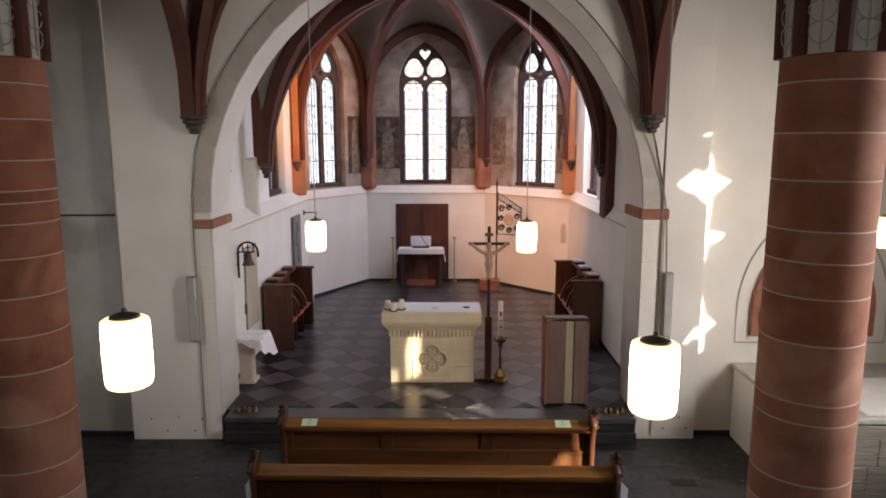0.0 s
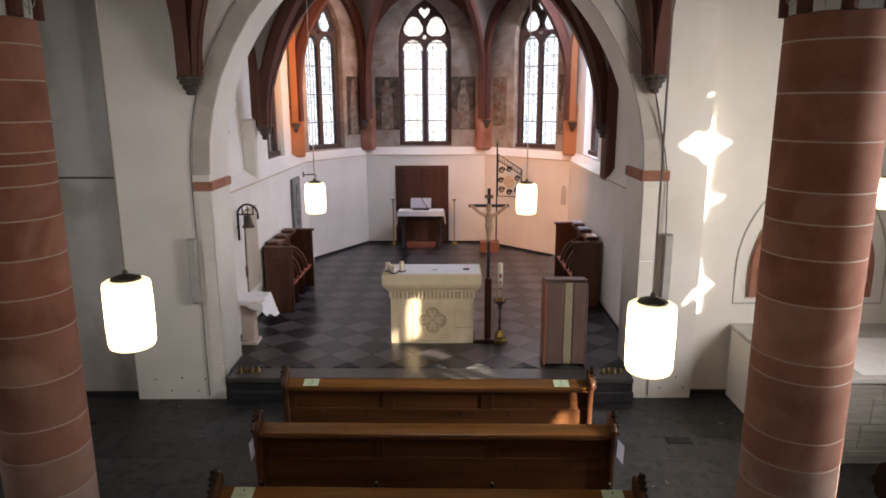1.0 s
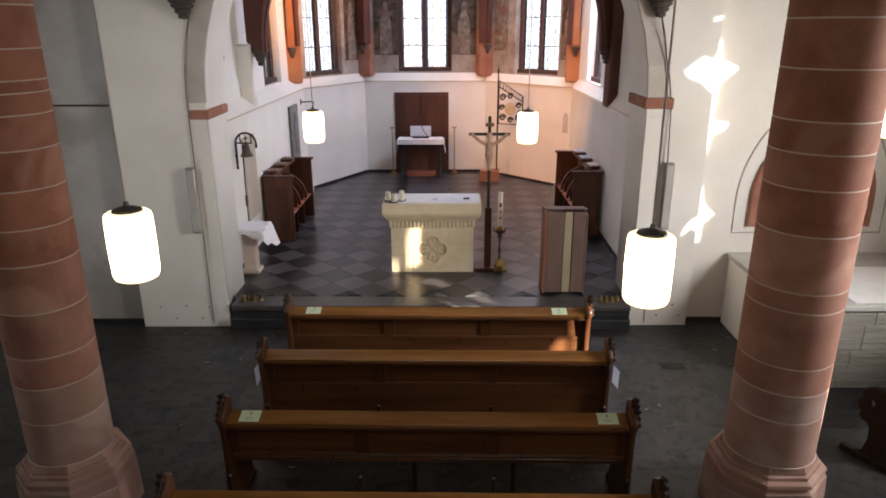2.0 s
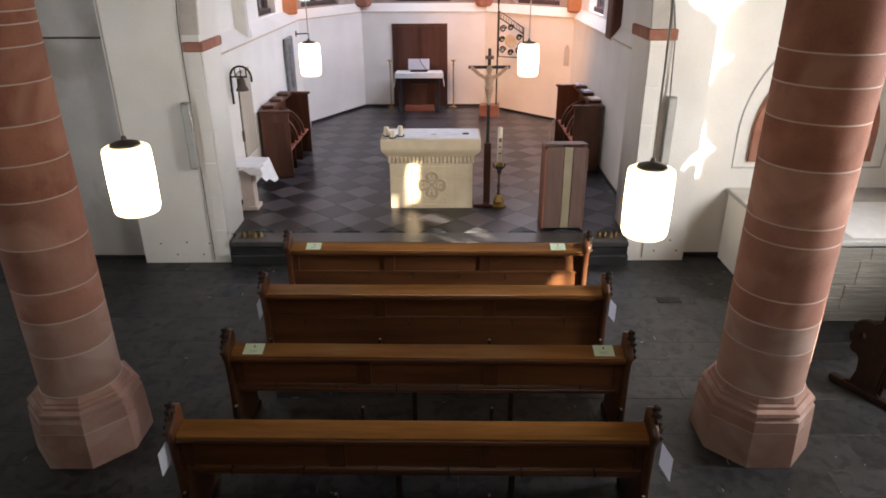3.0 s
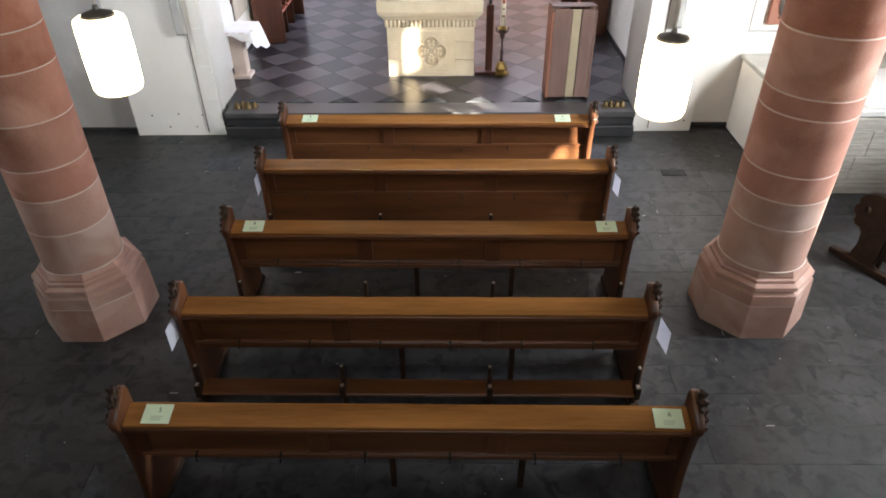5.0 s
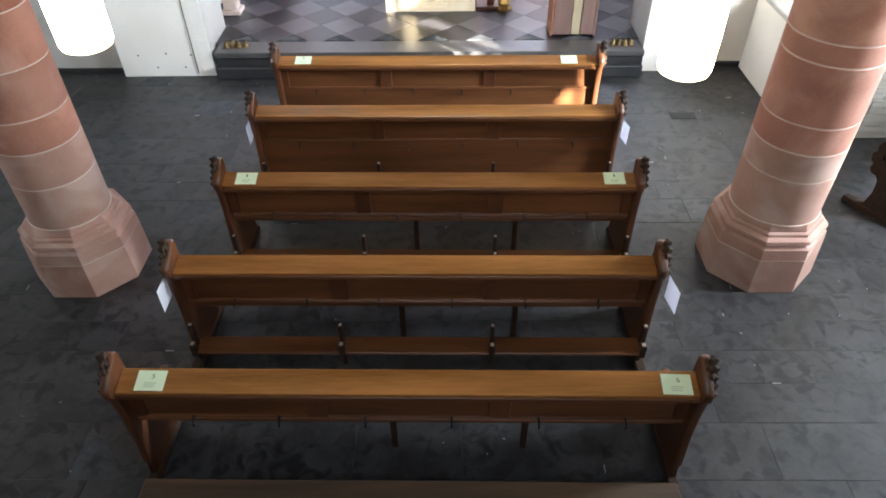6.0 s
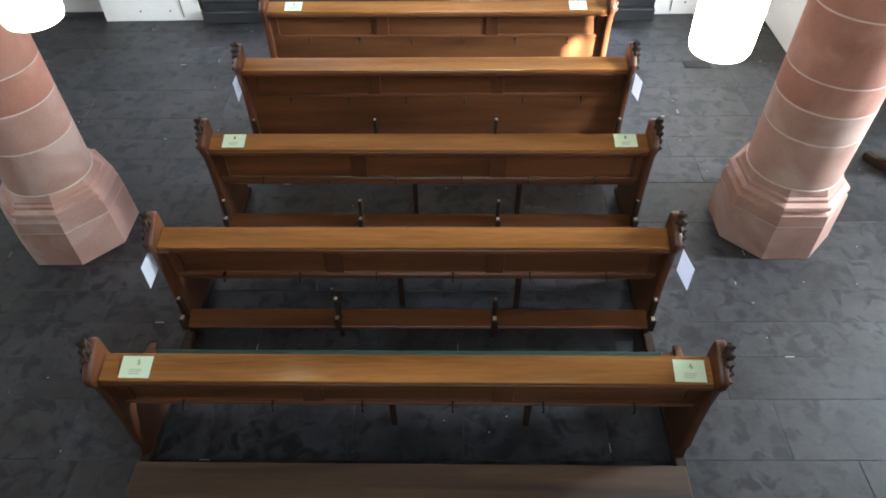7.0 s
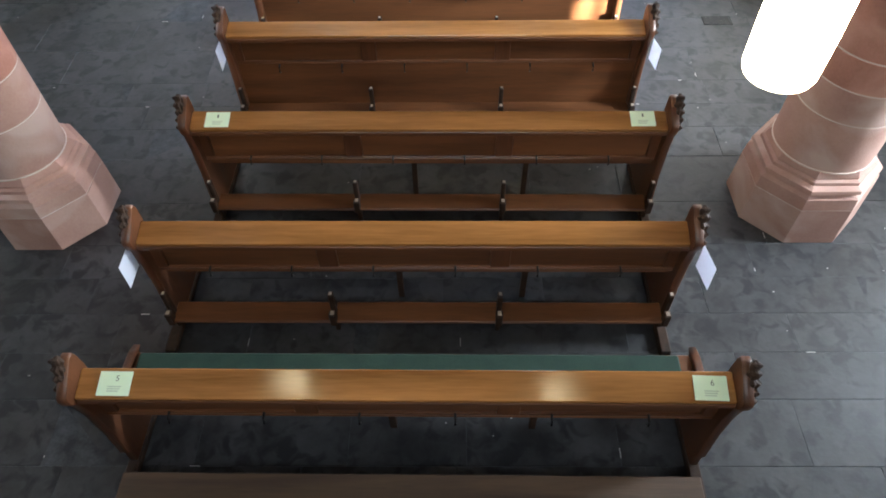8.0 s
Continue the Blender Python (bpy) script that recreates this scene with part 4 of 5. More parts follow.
def pew(half, low_panel, wide_kneeler, at, label, brackets=(-0.53, 0.53), group="pews in the nave", dark=False):
    OAK, OAK_TOP, OAK_UP = (STALL_WOOD,) * 3 if dark else PEW_WOOD
    p = thing("pew", label, "pew", at, group)
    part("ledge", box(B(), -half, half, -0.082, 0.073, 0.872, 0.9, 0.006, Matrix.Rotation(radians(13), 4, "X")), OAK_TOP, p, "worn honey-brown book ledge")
    part("ledge_lip", boxed(-half, half, -0.085, -0.073, 0.828, 0.861, 0.004), OAK, p)
    bottom = 0.165 if low_panel else 0.52
    part("back_rail_top", boxed(-half, half, 0.0, 0.04, 0.80, 0.868, 0.003), OAK, p)
    mid = 0.60 if low_panel else 0.56
    part("back_rail_bottom", boxed(-half, half, 0.0, 0.04, bottom, mid, 0.004), OAK, p)
    part("back_bead", boxed(-half, half, -0.008, -0.001, mid - 0.02, mid - 0.008, 0.003), OAK, p)
    edges = [-half, -0.53 * half / 1.6, 0.53 * half / 1.6, half]
    for a, b in zip(edges, edges[1:]):
        part("back_panel", boxed(a + 0.045, b - 0.045, 0.018, 0.032, mid, 0.80, 0.0), OAK, p)
    for x in edges[1:-1]:
        part("back_stile", boxed(x - 0.06, x + 0.06, -0.002, 0.041, mid, 0.80, 0.004), OAK_UP, p)
    for x in (edges[0] + 0.03, edges[-1] - 0.03):
        part("back_stile", boxed(x - 0.035, x + 0.035, -0.002, 0.041, mid, 0.80, 0.004), OAK_UP, p)
    n = max(2, round(2 * half / 0.52))
    for k in range(n):
        x = (k - (n - 1) / 2) * 0.5
        part("coat_hook", tube(B(), [(x, 0.0, 0.57), (x, -0.035, 0.565), (x, -0.045, 0.53), (x, -0.03, 0.515)], 0.007, 6), IRON, p)
    part("seat", boxed(-half, half, 0.06, 0.42, 0.42, 0.45, 0.008) if wide_kneeler or dark else boxed(-half, half, 0.042, 0.42, 0.452, 0.486, 0.004), OAK, p)
    for x in (-0.12, 0.71):
        if abs(x) < half - 0.2:
            part("seat_leg", boxed(x - 0.02, x + 0.02, 0.16, 0.2, 0.0, 0.42 if wide_kneeler or dark else 0.452, 0.004), DARK_CARVED, p)
    for sx in (-1, 1):
        x = sx * (half + 0.025)
        m = Matrix.Translation((x + 0.025, 0, 0)) @ Matrix.Rotation(radians(90), 4, "Z")
        e = plate_part("end_panel", plate(CARVED_END if dark else END_SHAPE, [[(y + 0.235, z + 0.525) for y, z in circle(0, 0, 0.036, 8)]] if dark else [], 0.05, 0.006), DARK_CARVED if dark else OAK_UP, p, "dark scrolled pew end" if dark else "shaped oak pew end", m)
        part("crest", crest(B(), x + (0.0 if sx > 0 else 0.008), sx), DARK_CARVED, p, "dark carved leafy crest")
        part("end_foot", boxed(x - 0.035, x + 0.035, -0.30, 0.48, 0.0, 0.055, 0.008), DARK_CARVED, p)
    y0, y1 = (-0.40, -0.185) if wide_kneeler else (-0.16, -0.005)
    cuts = [-half - 0.005] + [b for b in brackets if abs(b) < half - 0.2] + [half + 0.012]
    if wide_kneeler:
        part("kneeler_board", boxed(-half, half, y0, y1, 0.155, 0.195, 0.008), OAK_GREY, p, "wide grey-brown kneeling board")
    else:
        for a, b in zip(cuts, cuts[1:]):
            bm = box(B(), a + 0.008, b - 0.008, y0, y1, 0.165, 0.19, 0.006)
            part("kneeler_board", bm, OAK, p, "brown kneeling board")
    for x in (() if wide_kneeler else cuts):
        b = part("kneeler_bracket", boxed(x - 0.016, x + 0.016, -0.11, -0.065, 0.0, 0.40, 0.006), DARK_CARVED, p)
        part("bracket_cap", boxed(x - 0.01, x + 0.01, -0.1, -0.075, 0.401, 0.405, 0.002), END_GRAIN, b, "pale worn end grain")
        part("bracket_block", boxed(x - 0.022, x + 0.022, -0.17, -0.118, 0.15, 0.265, 0.006), DARK_CARVED, b)
        part("block_cap", boxed(x - 0.012, x + 0.012, -0.16, -0.128, 0.2655, 0.27, 0.002), END_GRAIN, b, "pale worn end grain")
    return p


OPEN_LABEL = "brown oak pew with open back and kneeling board"
open_pew = pew(1.575, False, False, pose(-0.235, 3.635, 0, 0, 0, -0.3), OPEN_LABEL)
copy_thing(open_pew, pose(-0.165, 4.60, 0, 0, 0, -0.5))
low_pew = pew(1.59, True, False, pose(-0.13, 5.655, 0, 0, 0, -0.2), "brown oak pew with closed panelled back, set before the chancel")
copy_thing(low_pew, pose(-0.125, 6.665, 0, 0, 0, -0.3))
pew(1.585, False, True, pose(-0.24, 2.68, 0, 0, 0, -0.4), "brown oak pew with wide kneeling board and green cushion")
pew(1.0, False, False, pose(4.825, 5.696, 0, 0, 0, 29) @ Matrix.Diagonal((1, 0.8, 1.1, 1)), "dark oak aisle pew with carved end, set aslant beside the pillar", (0.2,), "pews in the aisle", True)
pew(0.75, False, False, pose(-5.40, 5.05, 0), "dark oak aisle pew standing by the grey wall", (0.2,), "pews in the aisle", True)
cushion = thing("seat_cushion", "long dark green felt cushion on the pew seat", "cushion", pose(-0.25, 2.68, 0.45, 0, 0, -0.4))
part("pad", boxed(-1.55, 1.52, 0.09, 0.405, 0.0, 0.03, 0.012), CUSHION, cushion)

# ---- cards and papers on the pews ----
def text_mesh(body, size):
    cu = bpy.data.curves.new("text", "FONT")
    cu.body, cu.size, cu.align_x, cu.extrude = body, size, "CENTER", 0.0004
    ob = bpy.data.objects.new("text", cu)
    scene.collection.objects.link(ob)
    me = bpy.data.meshes.new_from_object(ob.evaluated_get(bpy.context.evaluated_depsgraph_get()))
    bpy.data.objects.remove(ob)
    bpy.data.curves.remove(cu)
    me.materials.clear()
    return me


def seat_card(x, y, digit, turn=0):
    c = thing("place_card", "pale green paper place card lying on the pew ledge", "card", pose(x, y, 0.9025, 13, 0, turn), "green place cards")
    part("sheet", boxed(-0.08, 0.08, -0.06, 0.06, 0.0005, 0.002, 0), CARD, c)
    if digit:
        plate_part("number", text_mesh(digit, 0.04), INK, c, "", pose(0.01, 0.012, 0.0026))
    else:
        part("print_bar", boxed(-0.004, 0.008, 0.015, 0.04, 0.002, 0.0026, 0), INK, c)
    for k in range(3):
        part("print_bar", boxed(-0.032, 0.036 - 0.006 * k, -0.018 - 0.011 * k, -0.012 - 0.011 * k, 0.002, 0.0026, 0), INK_PALE, c)
    return c


seat_card(-1.64, 2.68, "5", -1)
seat_card(1.225, 2.655, "6", -2)
for x, y, d in ((-1.56, 4.605, ""), (1.25, 4.59, ""), (-1.465, 6.66, ""), (1.185, 6.645, "")):
    seat_card(x, y, d)
for x, y, s in ((-1.865, 3.49, -1), (1.435, 3.47, 1), (-1.765, 5.50, -1), (1.53, 5.48, 1)):
    n = thing("aisle_notice", "white paper sheet fixed to the pew end, jutting into the aisle", "paper notice", pose(x, y, 0.77, -12, 5 * s, 0 if s > 0 else 9), "white notices")
    part("sheet", boxed(-0.0004, 0.0004, -0.105, 0.105, -0.08, 0.08, 0), PAPER, n)

# ---- pendant lamps ----
def pendant(x, y, z0, top, label):
    p = thing("pendant_lamp", label, "lamp", pose(x, y, 0), "pendant lamps")
    part("shade", lathe(B(), [(0.02, z0), (0.076, z0 + 0.003), (0.088, z0 + 0.01), (0.094, z0 + 0.026), (0.096, z0 + 0.15), (0.095, z0 + 0.275), (0.092, z0 + 0.289), (0.08, z0 + 0.297), (0.056, z0 + 0.3)], 28), LAMP_GLASS, p, "glowing opal glass cylinder", soft=True)
    part("cap", lathe(B(), [(0.062, z0 + 0.299), (0.058, z0 + 0.307), (0.036, z0 + 0.315), (0.012, z0 + 0.322), (0.01, z0 + 0.335), (0.006, z0 + 0.34)], 24), CAP, p, "dark metal cap", soft=True)
    part("cord", tube(B(), [(0, 0, z0 + 0.33), (0, 0, top)], 0.0045, 6), ROD, p, "thin suspension rod")
    return p


pendant(-1.315, 2.72, 2.798, CEIL, "white cylindrical opal glass lamp hanging over the pews")
pendant(0.837, 2.63, 2.728, CEIL, "white cylindrical opal glass lamp hanging over the pews")
pendant(-1.28, 6.40, 2.765, CEIL, "white cylindrical opal glass lamp hanging before the chancel arch")
pendant(0.745, 6.40, 2.755, CEIL, "white cylindrical opal glass lamp hanging before the chancel arch")
pendant(4.15, 6.40, 2.80, CEIL, "white cylindrical opal glass lamp hanging in the aisle")

# ---- altar ----
altar = thing("altar", "cream stone altar with carved quatrefoil front", "altar", pose(-0.263, 9.40, PLAT))
part("base_block", boxed(-0.606, -0.34, 0.0, 0.46, 0.0, 0.24, 0.004), LIMESTONE, altar)
part("base_block", boxed(-0.606, -0.34, 0.001, 0.46, 0.243, 0.49, 0.004), LIMESTONE, altar)
part("base_block", boxed(-0.606, -0.34, 0.0, 0.46, 0.493, 0.70, 0.004), LIMESTONE, altar)
part("base_block", boxed(0.34, 0.606, 0.0, 0.46, 0.0, 0.24, 0.004), LIMESTONE, altar)
part("base_block", boxed(0.34, 0.606, 0.001, 0.46, 0.243, 0.49, 0.004), LIMESTONE, altar)
part("base_block", boxed(0.34, 0.606, 0.0, 0.46, 0.493, 0.70, 0.004), LIMESTONE, altar)
quat = []
for k in range(48):
    a = 2 * math.pi * k / 48
    r = 0.135 + 0.075 * abs(math.cos(2 * a)) ** 0.6
    quat.append((r * math.cos(a), 0.35 + r * math.sin(a)))
plate_part("front_panel", plate([(-0.336, 0.0), (0.336, 0.0), (0.336, 0.70), (-0.336, 0.70)], [[(x, z) for x, z in quat]], 0.03, 0.004), LIMESTONE, altar, "carved stone front with quatrefoil", pose(0, 0.0, 0))
part("panel_core", boxed(-0.336, 0.336, 0.032, 0.46, 0.0, 0.70, 0), LIMESTONE_DARK, altar, "sunk ground behind the carving, its shade in the colour")
bm = B()
for k in range(4):
    a = math.pi / 2 * k
    for r, s in ((0.05, 0.024), (0.095, 0.034), (0.14, 0.026)):
        for da in (-0.25, 0.25):
            q = bmesh.ops.create_icosphere(bm, subdivisions=1, radius=s * 0.8)
            bmesh.ops.scale(bm, verts=q["verts"], vec=(1, 0.5, 1))
            bmesh.ops.translate(bm, verts=q["verts"], vec=(math.cos(a + da) * r, 0.028, 0.35 + math.sin(a + da) * r))
part("carved_cross", bm, LIMESTONE, altar, "leafy carved cross in the quatrefoil")
bm = B()
frame_pts = [(-0.27, 0.06), (0.27, 0.06), (0.27, 0.64), (-0.27, 0.64)]
sweep(bm, [(x, -0.004, z) for x, z in frame_pts], [(-0.012, -0.01), (0.012, -0.01), (0.012, 0.01), (-0.012, 0.01)], side=(0, 1, 0), closed=True)
tube(bm, [(x * 1.07, -0.004, 0.35 + (z - 0.35) * 1.07) for x, z in quat], 0.01, 6, closed=True)
for sx in (-1, 1):
    for sz in (-1, 1):
        tube(bm, [(sx * (0.20 + 0.045 * math.cos(a)), -0.003, 0.35 + sz * (0.22 + 0.04 * math.sin(a))) for a in [k * 2 * math.pi / 10 for k in range(10)]], 0.008, 5, closed=True)
part("carved_frame", bm, LIMESTONE, altar, "raised mouldings and corner scrolls")
part("neck", boxed(-0.63, 0.63, -0.01, 0.49, 0.70, 0.80, 0.004), LIMESTONE_DARK, altar)
for k in range(22):
    x = -0.63 + 1.26 * (k + 0.5) / 22
    part("dentil", boxed(x - 0.02, x + 0.02, -0.045, -0.011, 0.705, 0.795, 0.01), LIMESTONE, altar)
bm = B()
rings = []
for z, g in ((0.80, 0.0), (0.83, 0.015), (0.88, 0.06), (0.915, 0.075), (0.93, 0.08), (1.065, 0.08), (1.075, 0.07)):
    rings.append([bm.verts.new(c) for c in ((-0.635 - g, -0.03 - g, z), (0.635 + g, -0.03 - g, z), (0.635 + g, 0.45 + g, z), (-0.635 - g, 0.45 + g, z))])
for a, b in zip(rings, rings[1:]):
    for k in range(4):
        bm.faces.new((a[k], a[(k + 1) % 4], b[(k + 1) % 4], b[k]))
bm.faces.new(rings[0]), bm.faces.new(rings[-1])
part("altar_slab", bm, LIMESTONE, altar, "thick moulded stone slab")
cloth = thing("altar_cloth", "white linen cloth lying flat on the altar slab", "cloth", pose(-0.263, 9.40, PLAT + 1.076))
part("linen", boxed(-0.60, 0.69, -0.06, 0.51, 0, 0.006, 0.002), LINEN, cloth)
for x, y, h in ((-0.90, 9.45, 0.13), (-0.81, 9.35, 0.115), (-0.70, 9.44, 0.15)):
    c = thing("altar_candle", "thick cream candle on a black dish on the altar", "candle", pose(x, y, PLAT + 1.083), "altar candles")
    part("dish", lathe(B(), [(0.03, 0), (0.055, 0.006), (0.06, 0.018), (0.052, 0.018), (0.03, 0.012)], 16), IRON, c, "black metal dish", soft=True)
    part("wax", lathe(B(), [(0.036, 0.015), (0.037, h), (0.03, h + 0.008), (0.012, h - 0.004)], 16), WAX, c, soft=True)
    part("wick", tube(B(), [(0, 0, h - 0.004), (0.002, 0, h + 0.014)], 0.002, 5), BLACK, c)
book = thing("small_case", "small black spectacle case lying on the altar cloth", "case", pose(0.24, 9.56, PLAT + 1.083, 0, 0, 8))
part("case_body", boxed(-0.045, 0.045, -0.02, 0.02, 0, 0.02, 0.007), BLACK, book)
mem = thing("metal_clip", "small grey metal plate lying on the altar cloth", "plate", pose(-0.22, 9.55, PLAT + 1.083))
part("plate_body", boxed(-0.04, 0.04, -0.018, 0.018, 0, 0.008, 0.003), STEEL, mem)
paper = thing("paper_sheet", "white folded paper lying on the altar cloth", "paper", pose(0.02, 9.56, PLAT + 1.083, 0, 0, 12))
part("sheet", boxed(-0.11, 0.11, -0.05, 0.05, 0, 0.003, 0), PAPER, paper)

# ---- crucifix ----
cross = thing("altar_cross", "dark wooden standing cross with pale carved figure", "cross", pose(0.56, 9.52, PLAT))
part("foot", boxed(-0.2, 0.16, -0.11, 0.15, 0, 0.05, 0.01), DOOR_WOOD, cross)
part("lower_post", boxed(-0.05, 0.05, -0.045, 0.045, 0.05, 0.97, 0.01), DOOR_WOOD, cross, "thick red-brown lower post")
part("upper_post", boxed(-0.022, 0.022, -0.02, 0.02, 0.97, 2.29, 0.004), BLACK, cross)
part("crossbeam", boxed(-0.29, 0.29, -0.016, 0.018, 2.02, 2.06, 0.004), BLACK, cross)
part("title_board", boxed(-0.06, 0.06, -0.03, -0.021, 2.15, 2.2, 0.004), LEC_ROSE, cross, "small scroll board")
figure = thing("carved_figure", "pale painted wooden figure hanging on the cross", "statue", pose(0.56, 9.48, PLAT))
bm = B()
lathe(bm, [(0.015, 1.53), (0.03, 1.55), (0.032, 1.60), (0.042, 1.67), (0.055, 1.73), (0.064, 1.76), (0.05, 1.79), (0.05, 1.83), (0.064, 1.88), (0.055, 1.925), (0.02, 1.95), (0.03, 1.97), (0.042, 2.01), (0.036, 2.05), (0.01, 2.07)], 12)
for sx in (-1, 1):
    tube(bm, [(sx * 0.05, 0, 1.90), (sx * 0.14, -0.005, 1.95), (sx * 0.22, 0.0, 2.02), (sx * 0.26, 0.005, 2.05)], 0.024, 8)
part("statue_body", bm, IVORY, figure, soft=True)

# ---- paschal candle ----
st = thing("candle_stand", "old brass stand with a tall decorated cream candle", "candle stand", pose(0.735, 9.46, PLAT))
part("base", lathe(B(), [(0.11, 0), (0.115, 0.03), (0.07, 0.06), (0.085, 0.10), (0.05, 0.17), (0.03, 0.19)], 6), BRASS, st, "three-sided brass foot")
part("stem", lathe(B(), [(0.022, 0.19), (0.016, 0.3), (0.03, 0.33), (0.014, 0.36), (0.013, 0.5), (0.035, 0.54), (0.03, 0.58), (0.06, 0.62), (0.05, 0.64)], 12), CORBEL, st, "dark turned stem", soft=True)
part("cup", lathe(B(), [(0.05, 0.64), (0.07, 0.66), (0.045, 0.68), (0.04, 0.7)], 12), BRASS, st, soft=True)
for k in range(3):
    a = k * 2.1 + 0.5
    part("branch", tube(B(), [(math.cos(a) * 0.03, math.sin(a) * 0.03, 0.58), (math.cos(a) * 0.09, math.sin(a) * 0.09, 0.6), (math.cos(a) * 0.1, math.sin(a) * 0.1, 0.66)], 0.009, 6), CORBEL, st)
cd = part("candle", lathe(B(), [(0.036, 0.70), (0.036, 1.19), (0.03, 1.21), (0.01, 1.205)], 16), WAX, st, "tall cream candle", soft=True)
for z, w in ((0.82, 0.012), (0.92, 0.008), (1.0, 0.02), (1.04, 0.01)):
    part("wax_mark", boxed(-0.018, 0.02, -0.0385, -0.036, z, z + w * 2, 0.0), STALL_SEAT, cd, "red wax ornament")

# ---- lectern ----
lec = thing("lectern", "rose-brown wooden lectern with a pale upright strip", "lectern", pose(1.552, 8.56, PLAT) @ Matrix.Diagonal((0.85, 1, 0.965, 1)))
part("front_panel", boxed(-0.30, -0.035, 0.0, 0.04, 0.02, 1.20, 0.006), LEC_ROSE, lec)
part("centre_strip", boxed(-0.028, 0.10, 0.012, 0.045, 0.02, 1.195, 0.004), LEC_PALE, lec, "pale olive centre strip")
part("front_panel", boxed(0.107, 0.30, 0.0, 0.04, 0.02, 1.20, 0.006), LEC_ROSE, lec)
part("side_panel", boxed(-0.335, -0.302, 0.0, 0.36, 0.0, 1.17, 0.006), LEC_RED, lec, "reddish side panel")
part("side_panel", boxed(0.302, 0.335, 0.0, 0.36, 0.0, 1.17, 0.006), LEC_ROSE, lec)
top = Matrix.Rotation(radians(-9), 4, "X")
part("desk_top", box(B(), -0.33, 0.33, 0.012, 0.37, 1.197, 1.215, 0.006, top), LEC_ROSE, lec)
part("base_plinth", boxed(-0.29, 0.29, 0.045, 0.33, 0.0, 0.06, 0.004), BLACK, lec)
mic = thing("microphone", "thin gooseneck microphone on the lectern", "microphone", pose(1.34, 8.74, PLAT + 1.2))
part("gooseneck", tube(B(), [(0, 0, 0), (-0.005, 0, 0.1), (0.0, 0, 0.2), (0.03, 0.01, 0.27), (0.07, 0.02, 0.29)], 0.006, 6), STEEL, mic)
part("capsule", tube(B(), [(0.07, 0.02, 0.29), (0.11, 0.03, 0.285)], 0.011, 8), BLACK, mic)

# ---- choir stalls ----
def stalls(name, at, count, pitch, label):
    s = thing(name, label, "choir stall", at)
    length = count * pitch
    part("back", boxed(0.0, 0.05, 0, length, 0.0, 1.08, 0.006), STALL_WOOD, s, "panelled back against the wall")
    part("back_cap", boxed(-0.02, 0.17, -0.03, length + 0.03, 1.08, 1.13, 0.012), STALL_WOOD, s)
    part("end_panel", boxed(0.0, 0.47, -0.045, 0.0, 0.0, 1.10, 0.006), STALL_WOOD, s, "tall panelled stall end")
    part("end_cap", boxed(-0.02, 0.51, -0.065, 0.02, 1.10, 1.145, 0.012), STALL_WOOD, s)
    part("end_inset", boxed(0.07, 0.40, -0.052, -0.044, 0.12, 0.95, 0.004), DOOR_WOOD, s)
    part("end_panel", boxed(0.0, 0.47, length, length + 0.045, 0.0, 1.10, 0.006), STALL_WOOD, s)
    part("end_cap", boxed(-0.02, 0.51, length - 0.02, length + 0.065, 1.10, 1.145, 0.012), STALL_WOOD, s)
    for k in range(count):
        y = k * pitch
        part("seat", boxed(0.06, 0.44, y + 0.03, y + pitch - 0.03, 0.42, 0.46, 0.01), STALL_SEAT, s, "red-brown seat")
        part("head_block", boxed(-0.02, 0.2, y + pitch * 0.28, y + pitch * 0.72, 1.135, 1.19, 0.02), STALL_WOOD, s)
        if k:
            pts = [(0.05 + 0.40 * math.sin(a), 0, 0.50 + 0.44 * math.cos(a)) for a in [i * math.pi / 2 / 8 for i in range(9)]]
            arm = part("arm", sweep(B(), [(x, y, z) for x, _, z in pts], [(-0.025, -0.025), (0.025, -0.025), (0.025, 0.025), (-0.025, 0.025)], side=(0, 1, 0)), STALL_WOOD, s, "curved stall arm")
            part("arm_panel", plate([(0.05, 0.0), (0.40, 0.0), (0.40, 0.46)] + [(x - 0.03, z - 0.03) for x, _, z in reversed(pts[:-1])], [], 0.03), STALL_WOOD, s, "", pose(0, y - 0.015, 0)).data.materials
    return s


def plate_fix():
    for ob in bpy.data.objects:
        if ob.name.startswith("arm_panel") and not ob.data.materials:
            ob.data.materials.append(STALL_WOOD)


stalls("choir_stalls", pose(-3.12, 10.92, PLAT), 3, 0.53, "dark oak choir stalls with red-brown seats along the white wall")
right_stalls = stalls("choir_stalls", pose(2.58, 13.2, PLAT, 0, 0, 180), 3, 0.64, "dark oak choir stalls with books lying on the caps")
plate_fix()
for y in (11.5, 12.2, 12.85):
    b = thing("hymn_book", "pale book lying on the stall cap", "book", pose(2.47, y, PLAT + 1.192, 0, 0, 6), "books on the stalls")
    part("cover", boxed(-0.08, 0.08, -0.11, 0.11, 0, 0.03, 0.005), PAPER if y > 11.5 else JOINT, b)

# ---- credence table at the arch ----
tb = thing("side_table", "small stone pedestal table beside the arch jamb", "table", pose(-3.0, 9.42, PLAT))
part("foot", boxed(-0.10, 0.16, -0.13, 0.13, 0, 0.06, 0.01), JOINT, tb)
part("pedestal", boxed(-0.07, 0.12, -0.09, 0.09, 0.06, 0.66, 0.012), JOINT, tb)
part("table_top", boxed(-0.22, 0.30, -0.26, 0.26, 0.66, 0.70, 0.008), JOINT, tb)
tc_ = thing("table_cloth", "white cloth with hanging corners on the side table", "cloth", pose(-2.99, 9.42, PLAT + 0.704))
bm = B()
grid = []
